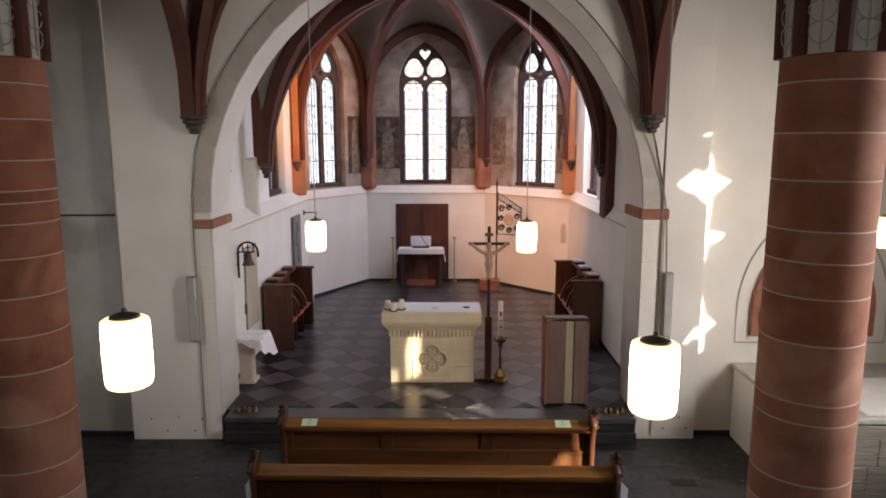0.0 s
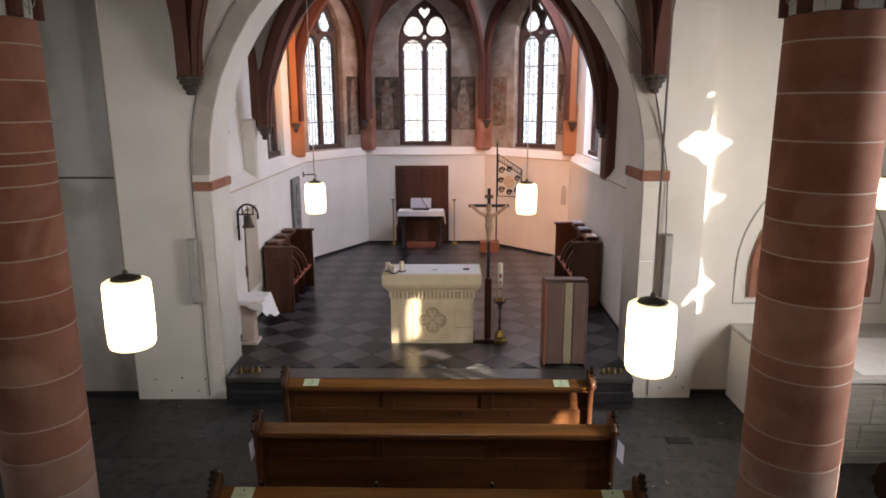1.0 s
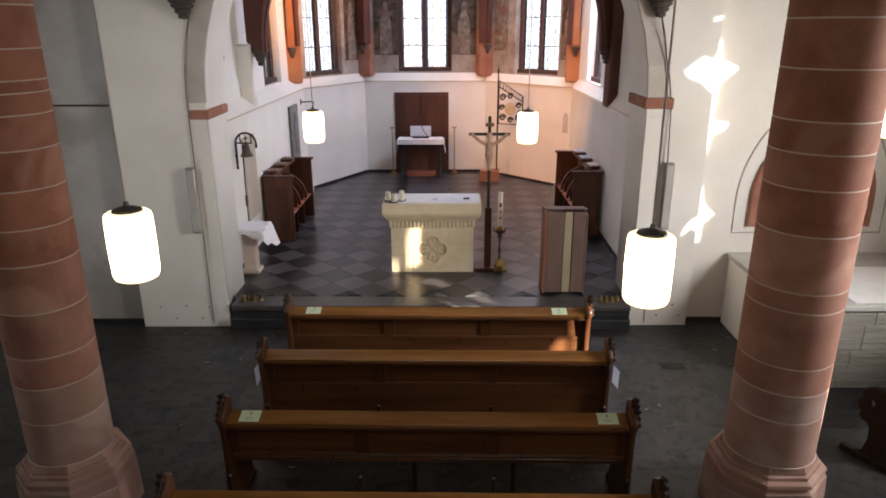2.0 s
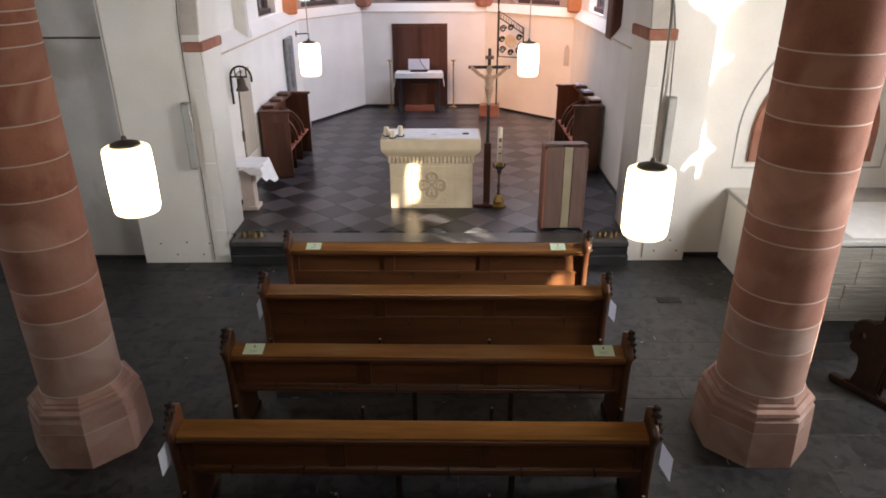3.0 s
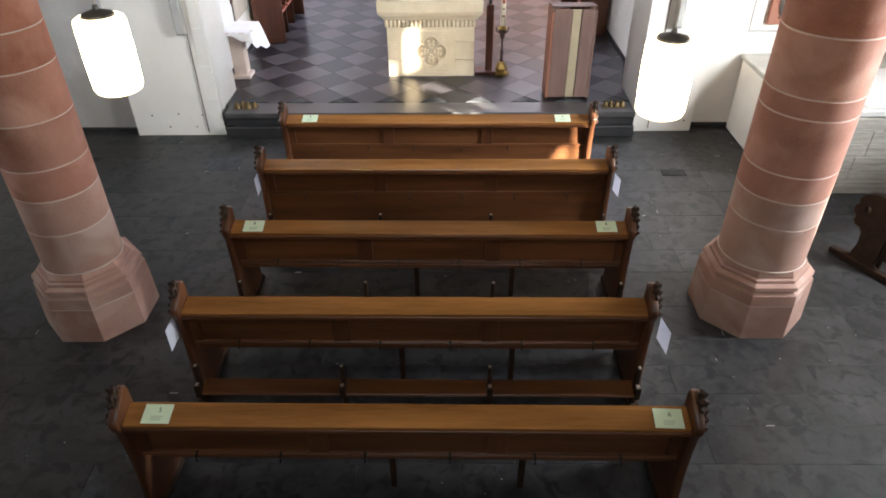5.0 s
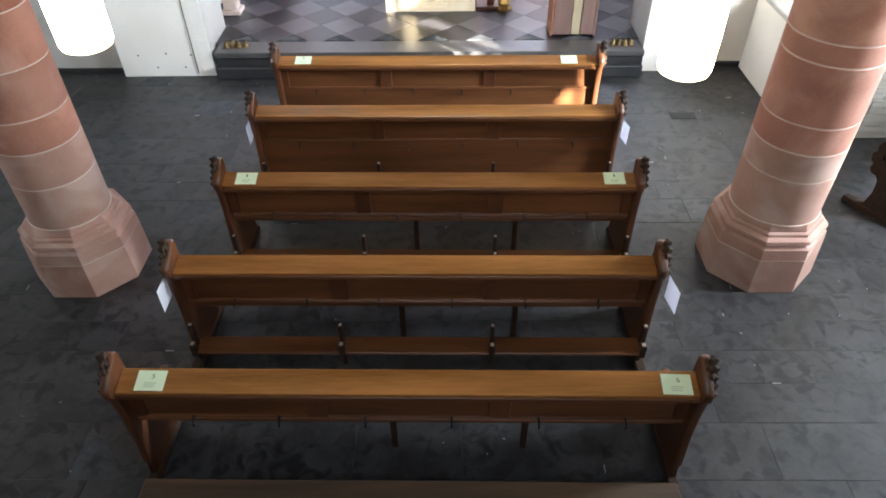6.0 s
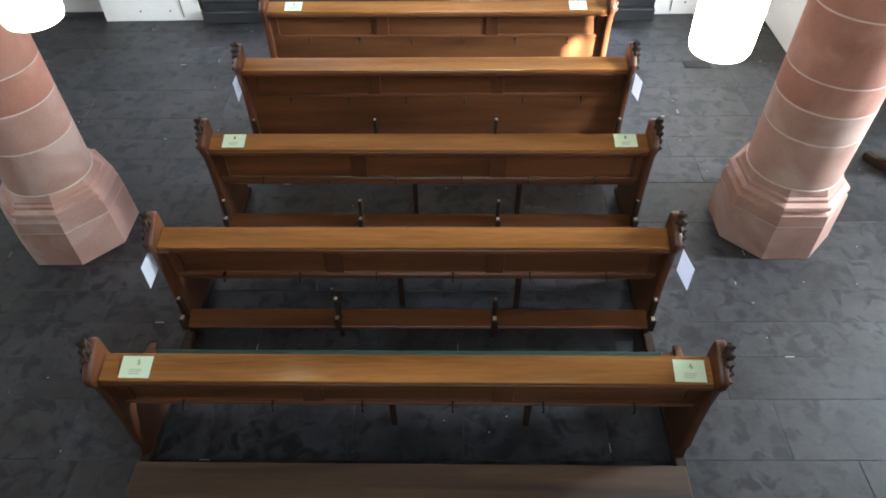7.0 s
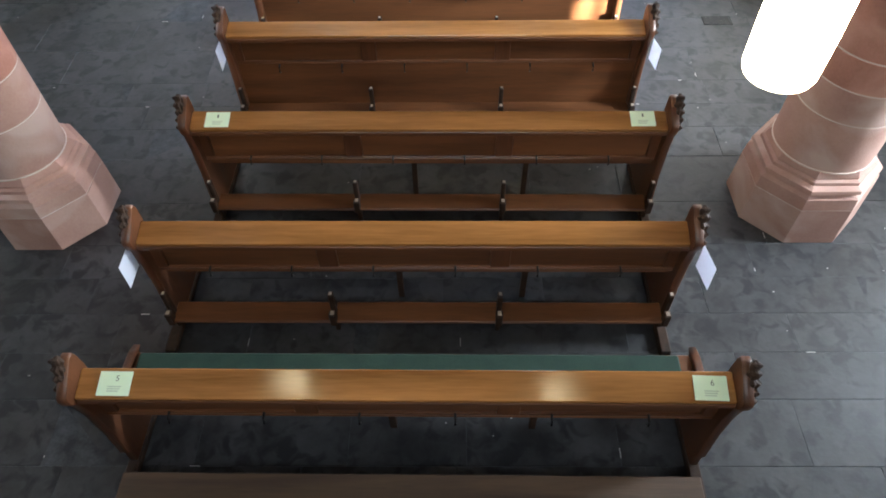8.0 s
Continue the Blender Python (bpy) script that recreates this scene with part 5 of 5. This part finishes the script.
for i in range(15):
    row = []
    for j in range(15):
        u, v = (i - 7) / 7, (j - 7) / 7
        x, y = u * 0.36 + 0.08 + 0.05 * v, v * 0.29 - 0.05 * u
        over = max(abs(x - 0.04) - 0.26, abs(y) - 0.26, 0)
        z = 0.004 - over * 1.9 + (0.02 * math.sin(9 * u + 5 * v) if over else 0)
        x -= math.copysign(over * 0.45, x - 0.04) if abs(x - 0.04) > 0.26 else 0
        y -= math.copysign(over * 0.45, y) if abs(y) > 0.26 else 0
        row.append(bm.verts.new((x, y, z)))
    grid.append(row)
for i in range(14):
    for j in range(14):
        bm.faces.new((grid[i][j], grid[i + 1][j], grid[i + 1][j + 1], grid[i][j + 1]))
r_ = bmesh.ops.extrude_face_region(bm, geom=bm.faces[:])
bmesh.ops.translate(bm, verts=[v for v in r_['geom'] if isinstance(v, bmesh.types.BMVert)], vec=(0, 0, 0.005))
part("linen", bm, LINEN, tc_, soft=True)

# ---- bell and boards on the left chancel wall ----
bd = thing("wall_board", "tall narrow beige board fixed to the chancel wall", "board", pose(-3.177, 10.4, 0))
part("panel", boxed(0.0, 0.03, -0.3, 0.3, 0.9, 2.2, 0.006), BEIGE, bd)
bell = thing("sacristy_bell", "small bell under a black iron arch bracket on the wall", "bell", pose(-3.01, 9.8, 0))
pts = [(-0.15, 0, 1.80), (-0.15, 0, 2.19)] + [(-0.15 * math.cos(a), 0, 2.19 + 0.15 * math.sin(a)) for a in [k * math.pi / 10 for k in range(1, 11)]] + [(0.15, 0, 2.12)]
part("bracket", tube(B(), pts, 0.016, 6), IRON, bell, "black iron arch bracket")
part("inner_bracket", tube(B(), [(-0.08, 0, 2.19), (-0.08, 0, 2.31)], 0.009, 6), IRON, bell)
part("inner_bracket", tube(B(), [(0.08, 0, 2.19), (0.08, 0, 2.31)], 0.009, 6), IRON, bell)
part("wall_arm", tube(B(), [(-0.172, 0, 2.0), (-0.145, 0, 2.0)], 0.02, 6), IRON, bell)
part("cross_bar", tube(B(), [(-0.15, 0, 2.19), (0.09, 0, 2.19)], 0.011, 6), IRON, bell)
part("small_cross", box(box(B(), -0.006, 0.006, -0.005, 0.005, 2.19, 2.31, 0), -0.03, 0.03, -0.006, 0.006, 2.255, 2.267, 0), IRON, bell)
part("bell_cup", lathe(B(), [(0.015, 2.18), (0.04, 2.17), (0.055, 2.11), (0.062, 2.06), (0.095, 2.0), (0.09, 1.995)], 16), CORBEL, bell, "dark bronze bell", soft=True)
part("pull_cord", tube(B(), [(-0.06, 0.02, 2.17), (-0.075, 0.02, 1.6), (-0.075, 0.02, 0.95)], 0.008, 6), BLACK, bell)
part("pull_handle", lathe(B(), [(0.012, 1.22), (0.022, 1.25), (0.022, 1.38), (0.012, 1.4)], 10, (-0.075, 0.02)), DOOR_WOOD, bell, soft=True)
rel = thing("relief_panel", "dark grey carved stone relief panel on the wall", "relief", pose(-3.176, 13.45, 0))
part("slab", boxed(0.0, 0.06, -0.3, 0.3, 1.24, 2.33, 0.015), RELIEF, rel)
bm = B()
for z, w, h in ((1.55, 0.12, 0.2), (1.85, 0.16, 0.22), (2.1, 0.1, 0.12)):
    q = bmesh.ops.create_icosphere(bm, subdivisions=2, radius=1)
    bmesh.ops.scale(bm, verts=q["verts"], vec=(0.05, w, h))
    bmesh.ops.translate(bm, verts=q["verts"], vec=(0.06, 0, z))
part("carving", bm, RELIEF, rel, soft=True)
lb = thing("lamp_bracket", "small black iron bracket on the wall", "bracket", pose(-3.17, 14.3, 0))
part("arm", tube(B(), [(0.0, 0, 2.30), (0.2, 0, 2.31), (0.28, 0, 2.30)], 0.012, 6), IRON, lb)
part("wall_plate", boxed(0.0, 0.015, -0.03, 0.03, 2.25, 2.36, 0.003), IRON, lb)
part("chain", tube(B(), [(0.27, 0, 2.30), (0.25, 0, 2.05), (0.27, 0, 1.9)], 0.006, 5), IRON, lb)
rad = thing("wall_heater", "white flat heater on the wall past the stalls", "radiator", pose(-3.10, 13.95, PLAT))
part("body", boxed(0.0, 0.1, -0.2, 0.28, 0.05, 0.78, 0.012), PLASTER, rad)
for k in range(6):
    part("fin", boxed(0.101, 0.112, -0.18 + k * 0.078, -0.13 + k * 0.078, 0.09, 0.74, 0.004), PLASTER, rad)

# ---- back of the apse ----
door = structure(thing("door_1", "dark brown panelled double door behind the apse table", "door", pose(-0.725, 16.645, PLAT)))
part("door_frame", boxed(-0.66, 0.66, -0.03, 0.0, 0.0, 1.96, 0.006), DOOR_WOOD, door)
for sx in (-1, 1):
    lf = part("door_leaf", boxed(min(0.006 * sx, 0.60 * sx), max(0.006 * sx, 0.60 * sx), -0.055, -0.031, 0.02, 1.90, 0.004), DOOR_WOOD, door)
    for z0, z1 in ((0.1, 0.85), (0.95, 1.8)):
        part("door_panel", boxed(sx * 0.303 - 0.22, sx * 0.303 + 0.22, -0.066, -0.056, z0, z1, 0.008), DOOR_WOOD, lf)
at_ = thing("apse_table", "dark wooden table with carved front before the door", "table", pose(-0.735, 16.15, PLAT))
part("table_top", boxed(-0.56, 0.56, -0.2, 0.2, 0.86, 0.91, 0.008), DOOR_WOOD, at_)
for sx in (-1, 1):
    part("leg", lathe(B(), [(0.06, 0), (0.06, 0.08), (0.035, 0.12), (0.05, 0.4), (0.035, 0.6), (0.06, 0.75), (0.06, 0.86)], 10, (sx * 0.45, -0.1)), BLACK, at_, soft=True)
part("back_panel", boxed(-0.5, 0.5, 0.1, 0.14, 0.0, 0.86, 0.004), DOOR_WOOD, at_)
part("step_board", boxed(-0.35, 0.35, -0.12, 0.1, 0.0, 0.12, 0.008), STALL_SEAT, at_, "red-brown foot board")
part("carved_front", boxed(-0.18, 0.18, 0.06, 0.1, 0.12, 0.62, 0.01), STALL_WOOD, at_)
ac = thing("apse_cloth", "white cloth hanging over the ends of the apse table", "cloth", pose(-0.735, 16.15, PLAT + 0.912))
bm = B()
sweep(bm, [(-0.60, 0, -0.36), (-0.575, 0, -0.18), (-0.565, 0, -0.02), (-0.53, 0, 0.006), (0.53, 0, 0.006), (0.565, 0, -0.02), (0.575, 0, -0.18), (0.60, 0, -0.32)], [(-0.215, -0.003), (0.2, -0.003), (0.2, 0.003), (-0.215, 0.003)], side=(0, 1, 0))
part("linen", bm, LINEN, ac)
part("front_fall", boxed(-0.565, 0.565, -0.222, -0.217, -0.11, 0.002, 0), LINEN, ac)
bs = thing("open_book", "open book on a small black stand on the apse table", "book", pose(-0.735, 16.12, PLAT + 0.92))
part("stand", box(B(), -0.2, 0.2, -0.02, 0.1, 0.0, 0.03, 0.004), BLACK, bs)
part("pages", box(B(), -0.25, 0.25, 0.0, 0.025, 0.05, 0.30, 0.004, Matrix.Rotation(radians(-25), 4, "X")), PAPER, bs)
part("marker", tube(B(), [(0.02, -0.06, 0.31), (0.08, -0.06, 0.18), (0.18, -0.06, 0.06)], 0.008, 5), BLACK, bs)
for x in (-1.45, 0.08):
    c = thing("processional_candlestick", "slim brass processional candlestick against the apse wall", "candlestick", pose(x, 16.48, PLAT), "processional candlesticks")
    part("foot", lathe(B(), [(0.09, 0), (0.09, 0.02), (0.03, 0.05), (0.015, 0.09)], 14), BRASS, c, soft=True)
    part("pole", lathe(B(), [(0.014, 0.09), (0.014, 1.0), (0.03, 1.03), (0.014, 1.06), (0.02, 1.1), (0.06, 1.13), (0.062, 1.145), (0.02, 1.145)], 12), BRASS, c, soft=True)
bx = thing("wooden_stand_box", "brown wooden box holding the banner pole", "box", pose(0.92, 15.6, PLAT, 0, 0, -8))
part("box_body", boxed(-0.22, 0.22, -0.16, 0.16, 0, 0.26, 0.01), LEC_RED, bx)
bn = thing("iron_banner", "black wrought-iron banner with round emblem on a pole", "banner", pose(1.07, 15.55, PLAT, 0, 0, -25))
part("pole", tube(B(), [(0, 0, 0.26), (0.0, 0, 2.5)], 0.018, 8), IRON, bn)
part("tip", lathe(B(), [(0.018, 2.5), (0.03, 2.53), (0.008, 2.6), (0.003, 2.68)], 8), IRON, bn)
bm = B()
fr = [(0.02, 0, 1.35), (0.60, 0, 1.35), (0.60, 0, 1.98), (0.02, 0, 2.32)]
sweep(bm, fr, [(-0.014, -0.014), (0.014, -0.014), (0.014, 0.014), (-0.014, 0.014)], side=(0, 1, 0), closed=True)
sweep(bm, [(0.02, 0, 2.18), (0.60, 0, 1.86)], [(-0.01, -0.01), (0.01, -0.01), (0.01, 0.01), (-0.01, 0.01)], side=(0, 1, 0))
part("frame", bm, IRON, bn, "sloping iron frame")
bm = B()
for k in range(9):
    x = 0.06 + k * 0.063
    tube(bm, [(x, 0, 2.29 - 0.586 * (x - 0.02)), (x, 0, 2.17 - 0.55 * (x - 0.02))], 0.007, 5)
for cx, cz, r in ((0.12, 1.5, 0.08), (0.5, 1.5, 0.08), (0.12, 1.95, 0.08), (0.5, 1.78, 0.07), (0.31, 1.45, 0.07), (0.1, 1.72, 0.07), (0.53, 1.62, 0.05), (0.3, 1.98, 0.07)):
    tube(bm, [(cx + r * (1 - k / 22) * math.cos(k * 0.6), 0, cz + r * (1 - k / 22) * math.sin(k * 0.6)) for k in range(18)], 0.017, 5)
part("scrollwork", bm, IRON, bn, "curled iron scrollwork")
em = part("emblem", lathe(B(), [(0.13, -0.015), (0.14, 0.0), (0.13, 0.015)], 20), LIMESTONE_DARK, bn, "round painted emblem", at=pose(0.31, -0.02, 1.70, 90, 0, 0))
# painted fields on the apse walls: plain faded shapes
def fresco(name, p, q, s0, s1, z0, z1, material, label):
    m = seg(p, q)
    f = thing(name, label, "wall painting", m @ pose(0, -0.005, 0))
    part("painted_field", boxed(s0, s1, -0.001, 0.004, z0, z1, 0), material, f)
    mid, w = (s0 + s1) / 2, (s1 - s0) * 0.26
    shape = [(mid - w, z0 + 0.02), (mid + w, z0 + 0.02), (mid + w * 0.9, z0 + (z1 - z0) * 0.6), (mid + w * 0.4, z0 + (z1 - z0) * 0.78), (mid + w * 0.35, z0 + (z1 - z0) * 0.92), (mid, z0 + (z1 - z0) * 0.96), (mid - w * 0.35, z0 + (z1 - z0) * 0.92), (mid - w * 0.4, z0 + (z1 - z0) * 0.78), (mid - w * 0.9, z0 + (z1 - z0) * 0.6)]
    plate_part("painted_shape", plate(shape, [], 0.003), FRESCO_PALE, f, "pale worn painted form", pose(0, -0.0045, 0))


fresco("wall_painting", UPP[2], UPP[3], 0.28, 0.86, 3.15, 4.42, FRESCO, "dark faded painted field with a pale worn form")
fresco("wall_painting", UPP[2], UPP[3], 2.15, 2.74, 3.15, 4.42, FRESCO, "dark faded painted field with a pale worn form")
fresco("wall_painting", UPP[1], UPP[2], 1.88, 2.36, 3.05, 4.42, FRESCO, "dark faded painted field beside the window")
fresco("wall_painting", UPP[3], UPP[4], 0.22, 0.66, 3.25, 4.40, FRESCO_PALE, "pale faded painted field beside the window")
fresco("wall_painting", UPP[3], UPP[4], 2.2, 2.55, 3.1, 4.40, FRESCO, "brown faded painted field beside the window")
rug = thing("floor_mat", "thin grey mat lying behind the altar", "mat", pose(-0.53, 14.75, PLAT + 0.002))
part("mat", boxed(-0.45, 0.45, -0.42, 0.42, 0, 0.012, 0.004), TILE_LIGHT, rug)
nc = thing("wall_recess", "small pointed stone recess in the white wall", "recess", seg(LOW[3], LOW[4]) @ pose(2.42, -0.003, 0))
plate_part("recess_stone", plate(opening(-0.07, 0.07, 1.55, 1.85, 2.0, 6), [], 0.01), GREY_STONE, nc)

# ---- arch wall fittings ----
for x, z0, z1 in ((-3.20, 1.33, 2.17), (2.71, 1.36, 2.21)):
    sp = thing("column_speaker", "slim grey column loudspeaker on the arch wall", "loudspeaker", ASKEW @ pose(x, ARCH_Y, 0), "column loudspeakers")
    part("housing", boxed(-0.055, 0.055, -0.09, -0.012, z0, z1, 0.012), STEEL, sp)
    part("grille", boxed(-0.04, 0.04, -0.096, -0.091, z0 + 0.03, z1 - 0.03, 0.002), MARBLE, sp)
    part("mount", boxed(-0.02, 0.02, -0.012, 0.0, z0 + 0.3, z0 + 0.45, 0), IRON, sp)
pipe = thing("wall_rail", "thin dark horizontal rail on the grey aisle wall", "rail", pose(0, 8.265, 2.91))
part("rail", tube(B(), [(-6.1, 0, 0), (-4.10, 0, 0)], 0.014, 6), CORBEL, pipe)
for x, z in ((-3.85, 0.28), (-3.5, 0.3), (-3.2, 0.28), (-3.65, 0.12), (-3.3, 0.12), (-3.05, 0.1), (2.6, 0.3), (2.95, 0.3), (2.75, 0.15), (3.05, 0.15)):
    sc = thing("anchor_hole", "small dark dowel hole low on the plaster", "hole", ASKEW @ pose(x, ARCH_Y - (0.016 if x > 2.6 else 0.001), z), "dowel holes")
    part("plug", lathe(B(), [(0.011, -0.003), (0.011, 0.003)], 8), BLACK, sc, at=pose(0, 0, 0, 90, 0, 0))
for x in (-2.66, 2.12):
    cb = thing("bronze_ornament", "row of small brass bells lying on the chancel step", "bells", pose(x, 8.28, PLAT + 0.001))
    for k in range(4):
        part("bell", lathe(B(), [(0.045, 0), (0.04, 0.02), (0.028, 0.06), (0.012, 0.075), (0.01, 0.09)], 10, (-0.11 + 0.075 * k, 0.02 * (k % 2))), DULL_BRASS, cb, soft=True)
    part("tray", boxed(-0.17, 0.17, -0.06, 0.08, -0.0005, 0.004, 0), CORBEL, cb)

gr = thing("floor_grate", "small dark iron grate let into the slate floor", "grate", pose(2.64, 7.11, 0.0))
part("plate", boxed(-0.14, 0.14, -0.07, 0.07, -0.004, 0.003, 0.001), IRON, gr)
for k in range(6):
    part("bar", boxed(-0.12 + 0.045 * k, -0.105 + 0.045 * k, -0.06, 0.06, 0.0035, 0.006, 0.001), IRON, gr)

# ---- right aisle: altar and niche ----
al = thing("aisle_altar", "stone side altar with white plastered side and rough front", "altar", pose(3.66, 6.6, 0))
part("core", boxed(0.0, 2.2, 0.06, 1.74, 0.0, 0.92, 0.012), PLASTER, al, "white plastered body")
part("top_slab", boxed(-0.02, 2.25, 0.0, 1.77, 0.922, 0.99, 0.012), MARBLE, al, "grey stone top")
for r in range(6):
    x = 0.02 + 0.01 * (r % 2)
    while x < 2.15:
        w = 0.5 + 0.5 * ((x * 7.3 + r * 3.1) % 1)
        x1 = min(x + w, 2.19)
        if x1 - x > 0.06:
            part("front_stone", boxed(x + 0.002, x1 - 0.002, 0.0 + 0.012 * ((x * 13 + r) % 1), 0.058, 0.005 + r * 0.15, 0.153 + r * 0.15, 0.006), ROUGH_STONE, al)
        x = x1
runner = thing("aisle_altar_cloth", "white cloth lying on the side altar", "cloth", pose(4.85, 7.3, 0.991))
part("linen", boxed(-0.5, 0.95, -0.62, 0.5, 0, 0.006, 0.002), LINEN, runner)
ni = thing("wall_niche", "thin pointed outline moulding round a wall niche", "niche", pose(0, 8.375, 0))
part("outline", tube(B(), [(x, 0, z) for x, z in opening(3.66, 5.56, 1.26, 1.7, 3.1, 14)], 0.012, 6, closed=True), MARBLE, ni)
retable = thing("niche_relief", "dark red painted niche with weathered carved group", "relief", pose(0, 8.372, 0))
plate_part("niche_surround", plate(opening(3.84, 5.38, 1.36, 1.7, 2.75), [opening(3.94, 5.28, 1.42, 1.7, 2.6)], 0.05, 0.008), SANDSTONE, retable, "red painted stone surround", pose(0, -0.05, 0))
bm = B()
for x, z, w, h in ((4.02, 1.62, 0.1, 0.2), (4.25, 1.7, 0.12, 0.3), (4.6, 1.8, 0.15, 0.4), (4.95, 1.7, 0.12, 0.3), (5.2, 1.62, 0.1, 0.2)):
    q = bmesh.ops.create_icosphere(bm, subdivisions=2, radius=1)
    bmesh.ops.scale(bm, verts=q["verts"], vec=(w, 0.09, h))
    bmesh.ops.translate(bm, verts=q["verts"], vec=(x, -0.05, z))
part("carving", bm, RELIEF, retable, soft=True)

# ---- floor pieces ----
rng = random.Random(4)
ys = [1.2]
while ys[-1] < 8.3:
    ys.append(ys[-1] + rng.choice((0.3, 0.33, 0.36, 0.42, 0.5)))
crumbs = B()
slab_meshes = {}
for r, (ya, yb) in enumerate(zip(ys, ys[1:])):
    x = -5.6 - rng.random() * 0.6
    while x < 5.9:
        w = rng.choice((0.7, 0.9, 1.1, 1.35))
        key = (round(w, 2), round(yb - ya, 2))
        if key not in slab_meshes:
            bm = B()
            g = 0.001
            hx, hy = key[0] / 2 - g, key[1] / 2 - g
            lo = [bm.verts.new(c) for c in ((-hx, -hy, -0.006), (hx, -hy, -0.006), (hx, hy, -0.006), (-hx, hy, -0.006))]
            up = [bm.verts.new((c.co.x * (1 - 0.002 / hx), c.co.y * (1 - 0.002 / hy), -0.003)) for c in lo]
            for k in range(4):
                bm.faces.new((lo[k], lo[(k + 1) % 4], up[(k + 1) % 4], up[k]))
            bm.faces.new(up)
            slab_meshes[key] = mesh_of(bm, SLATE)
        ob = new("slab", slab_meshes[key])
        ob.parent = floor
        ob.matrix_basis = pose(x + w / 2, (ya + yb) / 2, rng.uniform(-0.0015, 0.0015), rng.uniform(-0.08, 0.08), rng.uniform(-0.08, 0.08), 0)
        for _ in range(rng.choice((0, 0, 1, 1, 2))):
            cx, long_ = x + rng.random() * w, rng.choice((0.006, 0.008, 0.012, 0.03, 0.06))
            if rng.random() < 0.4:
                box(crumbs, x - 0.002, x + 0.002, ya + 0.05, ya + 0.05 + long_, -0.004, -0.0012)
            else:
                cy = ya if long_ > 0.02 else ya + rng.random() * (yb - ya)
                box(crumbs, cx, cx + long_, cy - 0.002, cy + 0.002 + 0.002 * rng.random(), -0.004, -0.0003)
        x += w
tagged(part("mortar_crumbs", crumbs, MARBLE), "pale mortar crumbs in the joints of the slate floor", "mortar", kind="stuff")
chancel_floor = bpy.data.objects["floor_chancel"]
SIDE = 0.424
bm = B()
h = SIDE / 2 - 0.002
box(bm, -h, h, -h, h, -0.006, 0.0, 0.0)
tile_l = mesh_of(bm, TILE_LIGHT)
bm = B()
box(bm, -h, h, -h, h, -0.006, 0.0, 0.0)
tile_d = mesh_of(bm, TILE_DARK)
D = SIDE * math.sqrt(2) / 2
for i in range(-6, 32):
    for j in range(-12, 14):
        if (i + j) % 2:
            continue
        x, y = 0.10 + j * D, 8.65 + i * D
        if not (8.5 < y < 16.9 and -3.3 < x < 2.8):
            continue
        if y > 14.8 and abs(x + 0.6) > 1.6 + (16.9 - y) * 0.7:
            continue
        ob = new("tile", tile_d if i % 2 == 0 else tile_l)
        ob.parent = chancel_floor
        ob.matrix_basis = pose(x, y, PLAT, 0, 0, 45)
